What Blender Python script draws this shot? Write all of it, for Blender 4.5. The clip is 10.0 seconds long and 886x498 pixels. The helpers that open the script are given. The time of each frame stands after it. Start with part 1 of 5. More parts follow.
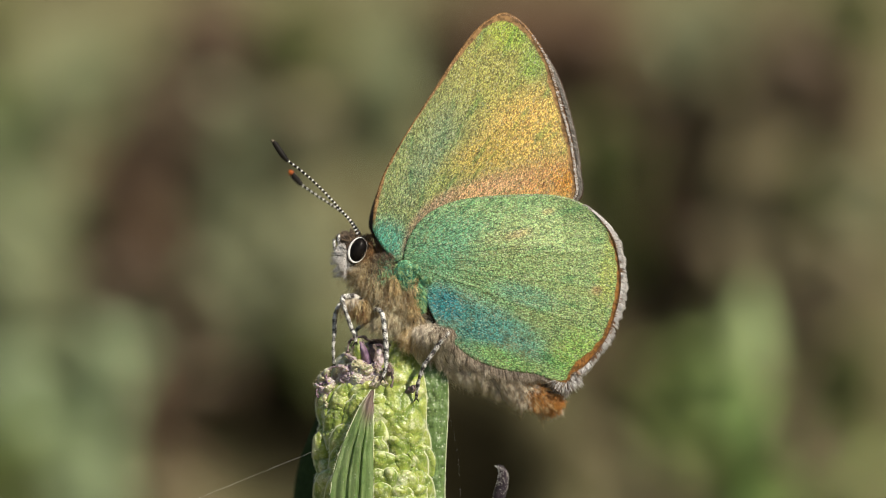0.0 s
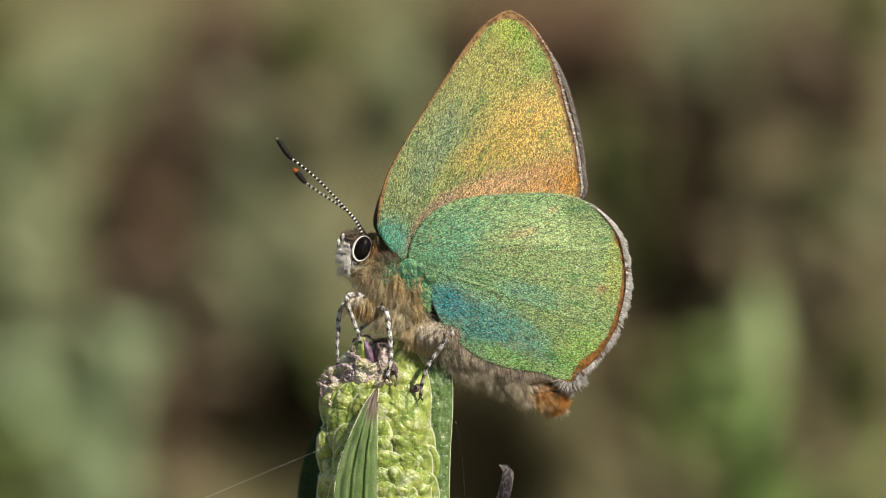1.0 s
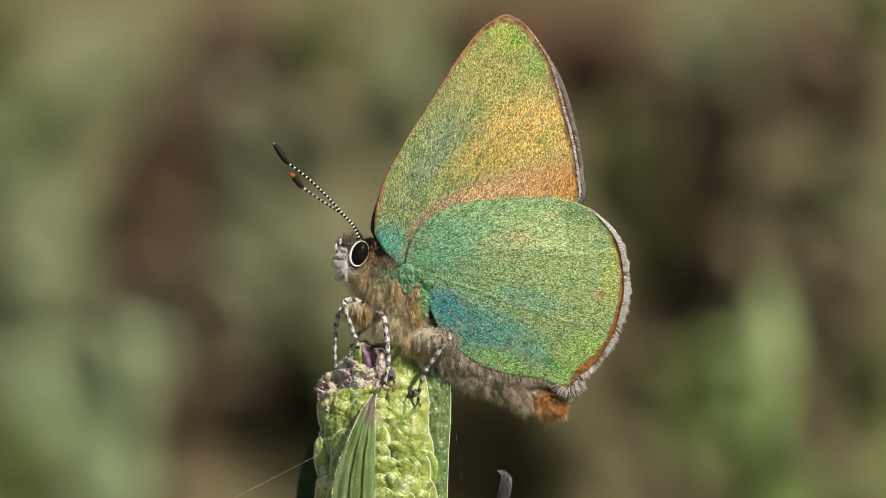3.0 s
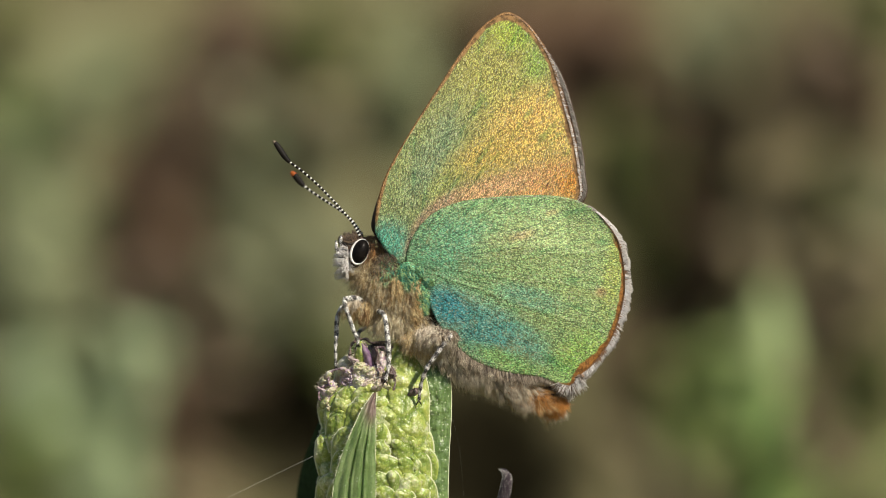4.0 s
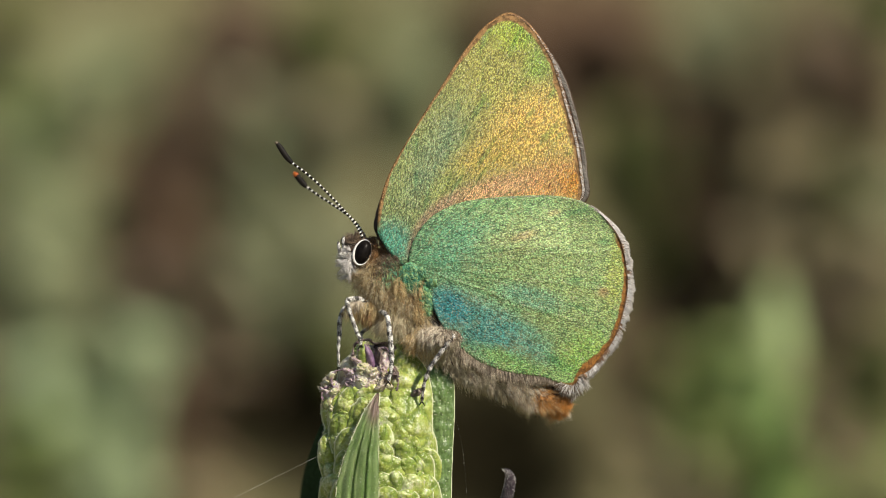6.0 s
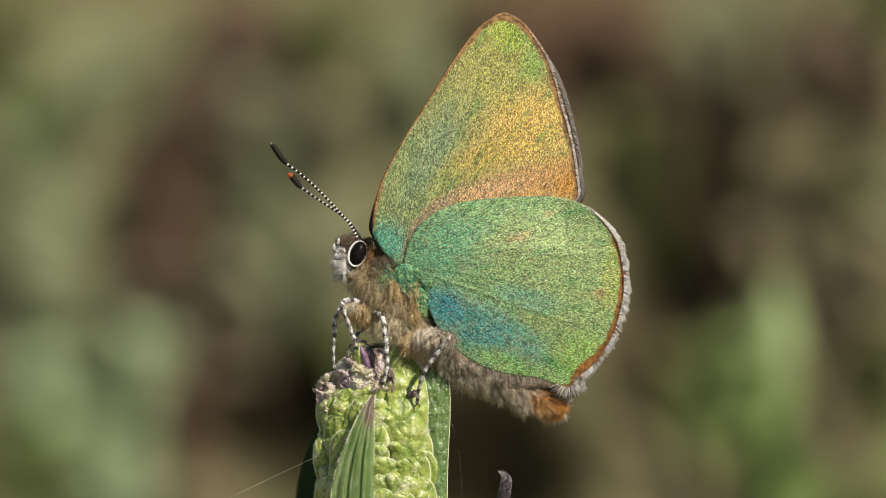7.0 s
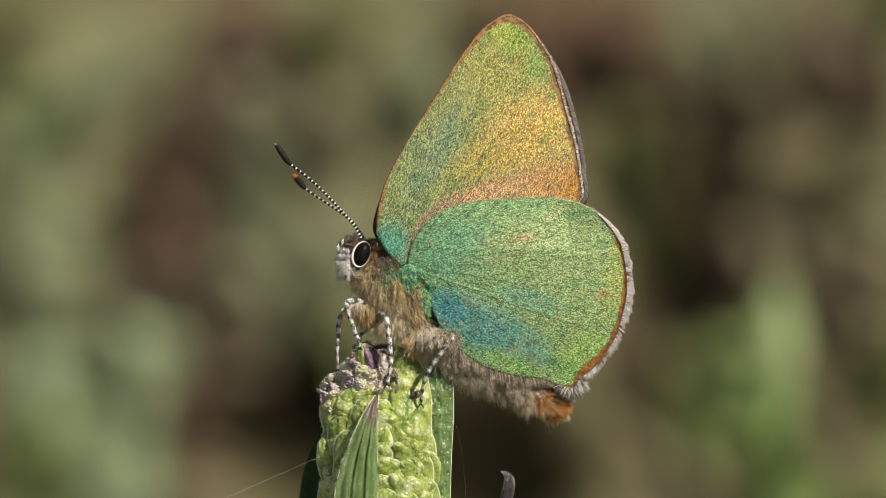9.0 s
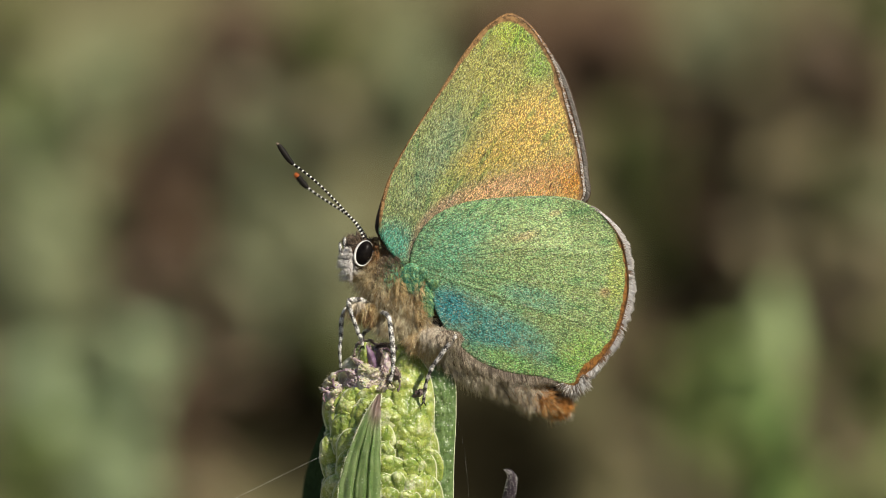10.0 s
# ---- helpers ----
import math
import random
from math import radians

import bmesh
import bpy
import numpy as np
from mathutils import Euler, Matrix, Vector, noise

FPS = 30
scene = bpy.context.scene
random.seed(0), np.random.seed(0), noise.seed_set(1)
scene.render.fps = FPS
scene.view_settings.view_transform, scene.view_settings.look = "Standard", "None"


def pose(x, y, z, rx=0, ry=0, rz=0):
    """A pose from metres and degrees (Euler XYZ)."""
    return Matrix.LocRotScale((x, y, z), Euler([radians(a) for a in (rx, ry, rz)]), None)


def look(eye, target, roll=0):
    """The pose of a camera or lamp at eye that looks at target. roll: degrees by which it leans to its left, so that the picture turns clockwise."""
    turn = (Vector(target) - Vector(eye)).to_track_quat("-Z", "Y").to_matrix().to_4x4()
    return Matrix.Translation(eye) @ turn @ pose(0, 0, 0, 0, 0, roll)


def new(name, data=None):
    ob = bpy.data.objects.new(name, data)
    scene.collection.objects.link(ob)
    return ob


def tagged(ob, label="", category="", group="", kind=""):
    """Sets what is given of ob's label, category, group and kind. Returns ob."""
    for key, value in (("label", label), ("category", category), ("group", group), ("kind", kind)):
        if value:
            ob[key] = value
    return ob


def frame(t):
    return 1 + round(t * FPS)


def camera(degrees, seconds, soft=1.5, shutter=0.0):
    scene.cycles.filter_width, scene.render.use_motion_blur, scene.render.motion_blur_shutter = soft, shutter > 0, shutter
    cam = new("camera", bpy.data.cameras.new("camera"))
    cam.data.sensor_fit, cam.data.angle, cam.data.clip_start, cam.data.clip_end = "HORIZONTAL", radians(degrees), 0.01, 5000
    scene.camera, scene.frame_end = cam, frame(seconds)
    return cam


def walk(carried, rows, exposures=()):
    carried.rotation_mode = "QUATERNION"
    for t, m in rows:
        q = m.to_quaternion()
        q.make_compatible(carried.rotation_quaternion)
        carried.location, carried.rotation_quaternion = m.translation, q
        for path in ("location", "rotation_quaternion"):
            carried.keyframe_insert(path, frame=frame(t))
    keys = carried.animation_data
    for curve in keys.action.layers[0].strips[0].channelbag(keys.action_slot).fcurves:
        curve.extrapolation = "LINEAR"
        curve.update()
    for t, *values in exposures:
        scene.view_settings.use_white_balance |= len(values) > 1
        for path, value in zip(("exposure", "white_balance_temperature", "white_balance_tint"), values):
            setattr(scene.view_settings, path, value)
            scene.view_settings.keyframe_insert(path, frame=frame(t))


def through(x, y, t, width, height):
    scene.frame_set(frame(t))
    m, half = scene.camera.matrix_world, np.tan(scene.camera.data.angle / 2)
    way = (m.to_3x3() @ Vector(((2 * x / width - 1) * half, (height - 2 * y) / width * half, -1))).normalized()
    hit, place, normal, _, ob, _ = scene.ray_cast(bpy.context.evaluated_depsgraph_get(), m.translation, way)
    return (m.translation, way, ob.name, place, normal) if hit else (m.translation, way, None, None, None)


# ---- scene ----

# ---------------------------------------------------------------- camera
# All near things are placed to fit the camera's view, on one grid: its origin hangs HEIGHT
# above the ground, it leans back by TILT, and one unit of it is 0.03 mm.
GRID = 0.00003
TILT = -8.0
HEIGHT = 0.40
REACH = 0.22378
BASE = pose(0, 0, HEIGHT, TILT)

cam = camera(12.0, 10.0, soft=0.75)
cam.data.dof.use_dof = True
cam.data.dof.focus_distance = REACH - 0.0016
cam.data.dof.aperture_fstop = 28.0
cam.data.dof.aperture_blades = 0

# seconds, millimetres right / ahead / up, degrees of pitch, roll, yaw
PATH = [
    (0, -0.424, -0.781, -0.060, 0.035, 0.064, -0.170),
    (0.5, -0.813, -0.294, 0.167, 0.000, -0.089, -0.242),
    (1, 0.000, 0.000, 0.000, 0.000, 0.000, 0.000),
    (1.5, 1.242, 0.302, 0.305, -0.040, 0.101, 0.243),
    (2, 1.205, 0.557, 0.552, -0.035, 0.235, 0.220),
    (2.5, 1.000, 0.561, 0.437, -0.022, 0.154, 0.210),
    (4, 0.935, 1.001, 0.119, 0.011, 0.103, 0.219),
    (4.5, 0.705, 0.580, 0.047, 0.008, 0.157, 0.198),
    (5, 0.925, 1.187, 0.080, 0.013, 0.007, 0.236),
    (5.5, 1.076, 0.573, 0.456, -0.065, 0.166, 0.274),
    (7, 1.720, 1.800, 0.613, -0.097, 0.371, 0.393),
    (7.5, 2.022, 1.484, 0.928, -0.153, 0.377, 0.480),
    (8, 2.329, 1.325, 1.035, -0.152, 0.395, 0.550),
    (8.5, 2.033, 1.849, 0.918, -0.125, 0.447, 0.477),
    (9, 1.554, 1.264, 0.505, -0.057, 0.272, 0.400),
    (9.5, 1.275, 0.386, 0.240, -0.013, 0.408, 0.356),
    (10, 1.155, 0.746, 0.356, -0.035, 0.429, 0.326),
]
walk(cam, [(t, BASE @ pose(x / 1000, y / 1000 - REACH, z / 1000, 90 + p, r, w))
           for t, x, y, z, p, r, w in PATH],
     exposures=[(0, 0.46), (5.5, 0.46), (7, 0.43), (10, 0.40)])

# ---------------------------------------------------------------- light
SUN_AZIMUTH = 137.0   # degrees, clockwise from ahead (+y)
SUN_HEIGHT = 42.0
world = bpy.data.worlds.new("sky")
scene.world = world
world.use_nodes = True
sky = world.node_tree.nodes.new("ShaderNodeTexSky")
sky.sky_type = "NISHITA"
sky.sun_disc = False
sky.sun_elevation = radians(SUN_HEIGHT)
sky.sun_rotation = radians(SUN_AZIMUTH)
backing = world.node_tree.nodes["Background"]
backing.inputs["Strength"].default_value = 0.05
world.node_tree.links.new(sky.outputs[0], backing.inputs["Color"])

sun = new("sun", bpy.data.lights.new("sun", "SUN"))
sun.data.energy = 3.6
sun.data.angle = radians(0.6)
sun.data.color = (1.0, 0.91, 0.76)
sun_way = Vector((math.sin(radians(SUN_AZIMUTH)) * math.cos(radians(SUN_HEIGHT)),
                  math.cos(radians(SUN_AZIMUTH)) * math.cos(radians(SUN_HEIGHT)),
                  math.sin(radians(SUN_HEIGHT))))
sun.matrix_world = look(sun_way * 3, (0, 0, 0))


# ---------------------------------------------------------------- building helpers
PLACES = {}


def g(u, v, d=0.0):
    """Grid fitted to the camera's view, to the near frame: u right, v down, d millimetres away."""
    k = 1 + d / 1000 / REACH
    return Vector(((u - 784) * GRID * k, d / 1000, (441 - v) * GRID * k))


def thing(name, base, label, category, group="", kind="", m=None):
    """An empty at the thing's base (near frame), that will carry its parts."""
    ob = new(name)
    ob.empty_display_size = 0.005
    place = (BASE @ Matrix.Translation(base)) if m is None else m
    ob.matrix_basis = place
    PLACES[ob] = place
    return tagged(ob, label, category, group, kind)


def link_part(name, mesh, material, parent, label=""):
    ob = new(name, mesh)
    if material:
        mesh.materials.append(material)
    ob.parent = parent
    PLACES[ob] = PLACES[parent]
    if label:
        tagged(ob, label)
    return ob


def part(name, bm, material, parent, label="", frame_m=BASE, smooth=True):
    """One mesh under a thing or part; the bmesh is drawn in frame_m."""
    bm.transform(PLACES[parent].inverted() @ frame_m)
    if smooth:
        for f in bm.faces:
            f.smooth = True
    mesh = bpy.data.meshes.new(name)
    bm.to_mesh(mesh)
    bm.free()
    return link_part(name, mesh, material, parent, label)


def arrays_part(name, verts, faces, material, parent, label="", frame_m=BASE, smooth=True):
    m = np.array(PLACES[parent].inverted() @ frame_m)
    verts = np.asarray(verts) @ m[:3, :3].T + m[:3, 3]
    mesh = bpy.data.meshes.new(name)
    mesh.from_pydata(verts.tolist(), [], faces)
    if smooth:
        mesh.polygons.foreach_set("use_smooth", [True] * len(mesh.polygons))
    return link_part(name, mesh, material, parent, label)


def spline(points, steps, closed=False):
    """Catmull-Rom samples through points (tuples of any length)."""
    P = np.array([tuple(p) for p in points], float)
    n = len(P)
    out = []
    spans = n if closed else n - 1
    for i in range(spans):
        if closed:
            a, b, c, d = P[(i - 1) % n], P[i], P[(i + 1) % n], P[(i + 2) % n]
        else:
            a, b, c, d = P[max(i - 1, 0)], P[i], P[i + 1], P[min(i + 2, n - 1)]
        for s in range(steps):
            t = s / steps
            out.append(0.5 * (2 * b + (c - a) * t + (2 * a - 5 * b + 4 * c - d) * t * t
                              + (3 * b - a - 3 * c + d) * t ** 3))
    if not closed:
        out.append(P[-1])
    return np.array(out)


def tube(bm, points, radii, sides=10, caps=True, squash=1.0):
    """A tube along points, with uv: round it, and millimetres along it."""
    uv = bm.loops.layers.uv.verify()
    pts = [Vector(p) for p in points]
    rings, along, run = [], [], 0.0
    side = None
    for i, p in enumerate(pts):
        way = (pts[min(i + 1, len(pts) - 1)] - pts[max(i - 1, 0)]).normalized()
        if side is None:
            side = way.cross(Vector((0.13, 1, 0.21))).normalized()
        side = (side - way * side.dot(way)).normalized()
        other = way.cross(side)
        r = radii[i]
        rings.append([bm.verts.new(p + side * math.cos(2 * math.pi * k / sides) * r
                                   + other * math.sin(2 * math.pi * k / sides) * r * squash)
                      for k in range(sides)])
        if i:
            run += (p - pts[i - 1]).length * 1000
        along.append(run)
    for i in range(len(rings) - 1):
        for k in range(sides):
            j = (k + 1) % sides
            f = bm.faces.new((rings[i][k], rings[i][j], rings[i + 1][j], rings[i + 1][k]))
            for loop, (a, b) in zip(f.loops, ((k, i), (k + 1, i), (k + 1, i + 1), (k, i + 1))):
                loop[uv].uv = (a / sides, along[b])
    if caps:
        bm.faces.new(list(reversed(rings[0])))
        bm.faces.new(rings[-1])
    return bm


def strands(roots, ways, lengths, radius, droop=0.0, droop_way=(0, 0, -1), curl=0.0, rng=None):
    """Tapered three-sided hairs as arrays of verts and faces."""
    roots, ways = np.asarray(roots, float), np.asarray(ways, float)
    ways /= np.linalg.norm(ways, axis=1)[:, None]
    n = len(roots)
    lengths = np.broadcast_to(np.asarray(lengths, float), (n,))
    radius = np.broadcast_to(np.asarray(radius, float), (n,))
    rng = rng or np.random.default_rng(3)
    side = np.cross(ways, rng.normal(size=(n, 3)))
    side /= np.linalg.norm(side, axis=1)[:, None] + 1e-12
    other = np.cross(ways, side)
    dw = np.asarray(droop_way, float)
    bendy = rng.normal(size=(n, 3)) * curl
    verts = []
    for s, k in ((0.0, 1.0), (0.35, 0.9), (0.7, 0.6)):
        mid = roots + ways * (lengths * s)[:, None] + (dw * droop + bendy) * (lengths * s * s)[:, None]
        for a in range(3):
            ang = 2 * math.pi * a / 3
            verts.append(mid + (side * math.cos(ang) + other * math.sin(ang)) * (radius * k)[:, None])
    verts.append(roots + ways * lengths[:, None] + (dw * droop + bendy) * lengths[:, None])
    V = np.stack(verts, axis=1).reshape(-1, 3)
    faces = []
    for i in range(n):
        o = i * 10
        for r in (0, 3):
            for a in range(3):
                b = (a + 1) % 3
                faces.append((o + r + a, o + r + b, o + r + 3 + b, o + r + 3 + a))
        for a in range(3):
            faces.append((o + 6 + a, o + 6 + (a + 1) % 3, o + 9))
    return V, faces


def ellipsoid(bm, centre, radii, m=None, segments=24, rings=16):
    made = bmesh.ops.create_uvsphere(bm, u_segments=segments, v_segments=rings, radius=1.0)["verts"]
    turn = m or Matrix.Identity(4)
    mm = Matrix.Translation(centre) @ turn @ Matrix.Diagonal((*radii, 1))
    for v in made:
        v.co = mm @ v.co
    return made


# ---------------------------------------------------------------- materials
class Nodes:
    """A small wrapper that builds node materials line by line."""

    def __init__(self, name):
        self.mat = bpy.data.materials.new(name)
        self.mat.use_nodes = True
        self.tree = self.mat.node_tree
        self.bsdf = self.tree.nodes["Principled BSDF"]
        self.coord = self.node("ShaderNodeTexCoord")

    def node(self, kind, **values):
        n = self.tree.nodes.new(kind)
        for key, value in values.items():
            n.inputs[key.replace("_", " ")].default_value = value
        return n

    def link(self, a, b):
        self.tree.links.new(a, b)

    def mapped(self, source, scale=(1, 1, 1), location=(0, 0, 0), rotation=(0, 0, 0)):
        n = self.node("ShaderNodeMapping", Scale=scale, Location=location, Rotation=rotation)
        self.link(source, n.inputs["Vector"])
        return n.outputs[0]

    def noise(self, source, scale, detail=3.0, rough=0.6):
        n = self.node("ShaderNodeTexNoise", Scale=scale, Detail=detail, Roughness=rough)
        self.link(source, n.inputs["Vector"])
        return n

    def voronoi(self, source, scale, feature="F1"):
        n = self.node("ShaderNodeTexVoronoi", Scale=scale)
        n.feature = feature
        self.link(source, n.inputs["Vector"])
        return n

    def ramp(self, source, low, high, a=0.0, b=1.0, smooth=True):
        n = self.node("ShaderNodeMapRange", From_Min=low, From_Max=high, To_Min=a, To_Max=b)
        n.interpolation_type = "SMOOTHSTEP" if smooth else "LINEAR"
        self.link(source, n.inputs["Value"])
        return n.outputs[0]

    def math(self, op, a, b=0.5):
        n = self.node("ShaderNodeMath")
        n.operation = op
        for i, x in enumerate((a, b)):
            if isinstance(x, (int, float)):
                n.inputs[i].default_value = x
            else:
                self.link(x, n.inputs[i])
        return n.outputs[0]

    def mix(self, factor, a, b, blend="MIX"):
        n = self.node("ShaderNodeMix")
        n.data_type, n.blend_type = "RGBA", blend
        if isinstance(factor, (int, float)):
            n.inputs[0].default_value = factor
        else:
            self.link(factor, n.inputs[0])
        for i, x in ((6, a), (7, b)):
            if isinstance(x, tuple):
                n.inputs[i].default_value = (*x, 1)
            else:
                self.link(x, n.inputs[i])
        return n.outputs[2]

    def spot(self, below, colour, at, size, turn=0.0, strength=1.0, source=None):
        """Lays a soft-edged patch of pigment, in millimetres of x and z."""
        m = self.node("ShaderNodeMapping", Location=(at[0] / 1000, 0, at[1] / 1000),
                      Rotation=(0, radians(turn), 0), Scale=(size[0] / 1000, 1000.0, size[1] / 1000))
        m.vector_type = "TEXTURE"
        self.link(source or self.coord.outputs["Object"], m.inputs["Vector"])
        length = self.node("ShaderNodeVectorMath")
        length.operation = "LENGTH"
        self.link(m.outputs[0], length.inputs[0])
        return self.mix(self.ramp(length.outputs["Value"], 0.25, 1.0, strength, 0.0), below, colour)

    def bump(self, height, strength, distance):
        n = self.node("ShaderNodeBump", Strength=strength, Distance=distance)
        self.link(height, n.inputs["Height"])
        self.link(n.outputs[0], self.bsdf.inputs["Normal"])

    def done(self, colour, rough=0.5, metal=0.0, sheen=0.0, specular=0.5, through=0.0):
        for value, name in ((colour, "Base Color"), (rough, "Roughness"), (metal, "Metallic")):
            if isinstance(value, tuple):
                self.bsdf.inputs[name].default_value = (*value, 1)
            elif isinstance(value, (int, float)):
                self.bsdf.inputs[name].default_value = value
            else:
                self.link(value, self.bsdf.inputs[name])
        self.bsdf.inputs["Sheen Weight"].default_value = sheen
        self.bsdf.inputs["Specular IOR Level"].default_value = specular
        if through:
            self.bsdf.inputs["Subsurface Weight"].default_value = through
            self.bsdf.inputs["Subsurface Radius"].default_value = (0.4, 0.6, 0.2)
            self.bsdf.inputs["Subsurface Scale"].default_value = 0.0006
        return self.mat


WING_ROOT = (722.0, 462.0)
INSECT_FOOT = g(690, 600, 0)


def insect_mm(u, v):
    """Grid place to millimetres (x, z) from the insect's base."""
    p = (g(u, v) - INSECT_FOOT) * 1000
    return p.x, p.z


def spots_on(n, colour, rows):
    for tint, u, v, ru, rv, turn, strength in rows:
        colour = n.spot(colour, tint, insect_mm(u, v), (ru * 0.03, rv * 0.03), turn, strength)
    return colour


def scaled_wing(name, base, patches, rim, rim_at, rim_span, rim_more=0.0, rim_from=(0.36, 0.56), row_turn=8.0):
    """Shimmering scale rows over a soft colour field, with a brown rim."""
    n = Nodes(name)
    colour = spots_on(n, base, patches)
    rows = n.node("ShaderNodeUVMap")
    rows.uv_map = "scales"
    edge = n.node("ShaderNodeUVMap")
    edge.uv_map = "rim"
    lay = n.mapped(n.coord.outputs["Object"], (1.25, 0.4, 0.75), (0, 0, 0), (0, radians(35), 0))
    # streaks fan out from the wing's root
    polar = n.node("ShaderNodeSeparateXYZ")
    n.link(rows.outputs[0], polar.inputs[0])
    angle = n.math("DIVIDE", polar.outputs[0], polar.outputs[1])
    rank = n.node("ShaderNodeMapping", Rotation=(0, radians(row_turn), 0), Scale=(1.45, 20.0, 0.9))
    rank.vector_type = "TEXTURE"
    n.link(n.coord.outputs["Object"], rank.inputs["Vector"])
    cells = n.voronoi(rank.outputs[0], 17000.0)
    tone = n.node("ShaderNodeSeparateColor")
    n.link(cells.outputs["Color"], tone.inputs[0])
    coarse = n.voronoi(lay, 14000.0)
    tone2 = n.node("ShaderNodeSeparateColor")
    n.link(coarse.outputs["Color"], tone2.inputs[0])
    # single scales: each its own tone; some golden, some blue-green, some gone
    shift = n.node("ShaderNodeHueSaturation")
    n.link(n.ramp(tone.outputs[1], 0, 1, 0.478, 0.522, False), shift.inputs["Hue"])
    dust = n.noise(lay, 15000.0, 2.0, 0.75)
    speck = n.math("ADD", n.math("MULTIPLY", tone.outputs[0], 0.75), n.math("MULTIPLY", dust.outputs[0], 0.6))
    # dark seams paint in the shade between neighbouring scales
    seam = n.ramp(cells.outputs["Distance"], 0.30, 0.72, 1.12, 0.48)
    n.link(n.math("MULTIPLY", n.ramp(speck, 0.2, 1.2, 0.26, 2.22, False), seam), shift.inputs["Value"])
    shift.inputs["Saturation"].default_value = 1.02
    n.link(colour, shift.inputs["Color"])
    colour = shift.outputs[0]
    colour = n.mix(n.ramp(tone2.outputs[0], 0.70, 0.98, 0, 0.48), colour, n.mix(0.4, colour, (0.62, 0.50, 0.16)))
    colour = n.mix(n.ramp(tone2.outputs[1], 0.72, 0.98, 0, 0.3), colour, n.mix(0.3, colour, (0.06, 0.34, 0.26)))
    colour = n.mix(n.ramp(tone2.outputs[2], 0.78, 0.99, 0, 0.42), colour, (0.05, 0.055, 0.02))
    colour = n.mix(n.ramp(tone.outputs[2], 0.84, 0.99, 0, 0.65), colour, n.mix(0.42, colour, (0.88, 0.86, 0.62)))
    ray = n.node("ShaderNodeCombineXYZ")
    n.link(n.math("MULTIPLY", angle, 9.0), ray.inputs[0])
    n.link(n.math("MULTIPLY", polar.outputs[1], 0.22), ray.inputs[1])
    streak = n.noise(ray.outputs[0], 1.6, 4.0, 0.65)
    colour = n.mix(n.ramp(streak.outputs[0], 0.52, 0.70, 0, 0.75), colour, (0.42, 0.72, 0.66), "MULTIPLY")
    colour = n.mix(n.ramp(streak.outputs[0], 0.28, 0.46, 0.25, 0), colour, (0.42, 0.42, 0.12))
    worn = n.noise(n.coord.outputs["Object"], 420.0, 4.0)
    colour = n.mix(n.ramp(worn.outputs[0], 0.52, 0.75, 0, 0.25), colour, (0.33, 0.30, 0.12))
    line = n.node("ShaderNodeCombineXYZ")
    n.link(n.math("MULTIPLY", angle, 60.0), line.inputs[0])
    n.link(n.math("MULTIPLY", polar.outputs[1], 1.1), line.inputs[1])
    gaps = n.noise(line.outputs[0], 1.0, 2.0, 0.6)
    near_root = n.ramp(polar.outputs[1], 2.0, 11.0, 0.8, 0.25)
    colour = n.mix(n.math("MULTIPLY", n.ramp(gaps.outputs[0], 0.54, 0.66), near_root), colour, (0.22, 0.27, 0.27), "MULTIPLY")
    split = n.node("ShaderNodeSeparateXYZ")
    n.link(edge.outputs[0], split.inputs[0])
    wob = n.noise(n.coord.outputs["Object"], 1300.0, 3.0)
    scallop = n.noise(n.coord.outputs["Object"], 620.0, 1.0)
    wide = n.ramp(split.outputs[0], *rim_from, 0.0, rim_more)
    reach = n.math("ADD", n.math("ADD", split.outputs[1], wide), n.math("MULTIPLY", n.math("ADD", n.math("SUBTRACT", wob.outputs[0], 0.5), n.math("SUBTRACT", scallop.outputs[0], 0.5)), 0.075))
    on_rim = n.math("MULTIPLY", n.ramp(reach, rim_at - 0.012, rim_at + 0.006),
                    n.math("MULTIPLY", n.ramp(split.outputs[0], rim_span[0], rim_span[0] + 0.04),
                           n.ramp(split.outputs[0], rim_span[1] - 0.04, rim_span[1], 1, 0)))
    grain = n.noise(n.mapped(n.coord.outputs["Object"], (1, 0.3, 1)), 3800.0, 3.0, 0.7)
    rim_colour = n.mix(n.ramp(grain.outputs[0], 0.38, 0.62), rim, tuple(c * 0.38 for c in rim))
    colour = n.mix(on_rim, colour, rim_colour)
    n.bump(speck, 0.5, 0.00004)
    return n.done(colour, 0.45, 0.2, 0.0, 0.4)


def plain(name, colour, dark, scale, rough=0.55, sheen=0.0, metal=0.0, bump=0.3, through=0.0, specular=0.4):
    """A two-tone surface with grain and larger patches."""
    n = Nodes(name)
    fine = n.noise(n.coord.outputs["Object"], scale * 6, 4.0)
    broad = n.noise(n.coord.outputs["Object"], scale, 2.0)
    c = n.mix(n.ramp(broad.outputs[0], 0.35, 0.65), colour, dark)
    c = n.mix(n.ramp(fine.outputs[0], 0.45, 0.8, 0, 0.5), c, tuple(x * 0.5 for x in dark))
    if bump:
        n.bump(fine.outputs[0], bump, 0.6 / scale / 6)
    return n.done(c, rough, metal, sheen, specular, through)


def hair(name, light, dark, depth=0.55):
    """Each hair takes its own tone between two colours."""
    n = Nodes(name)
    geo = n.node("ShaderNodeNewGeometry")
    tufts = n.noise(n.coord.outputs["Object"], 3200.0, 2.0)
    c = n.mix(geo.outputs["Random Per Island"], dark, light)
    c = n.mix(n.ramp(tufts.outputs[0], 0.36, 0.56, depth, 0), c, dark)
    return n.done(c, 0.45, 0.0, 0.1, 0.5)


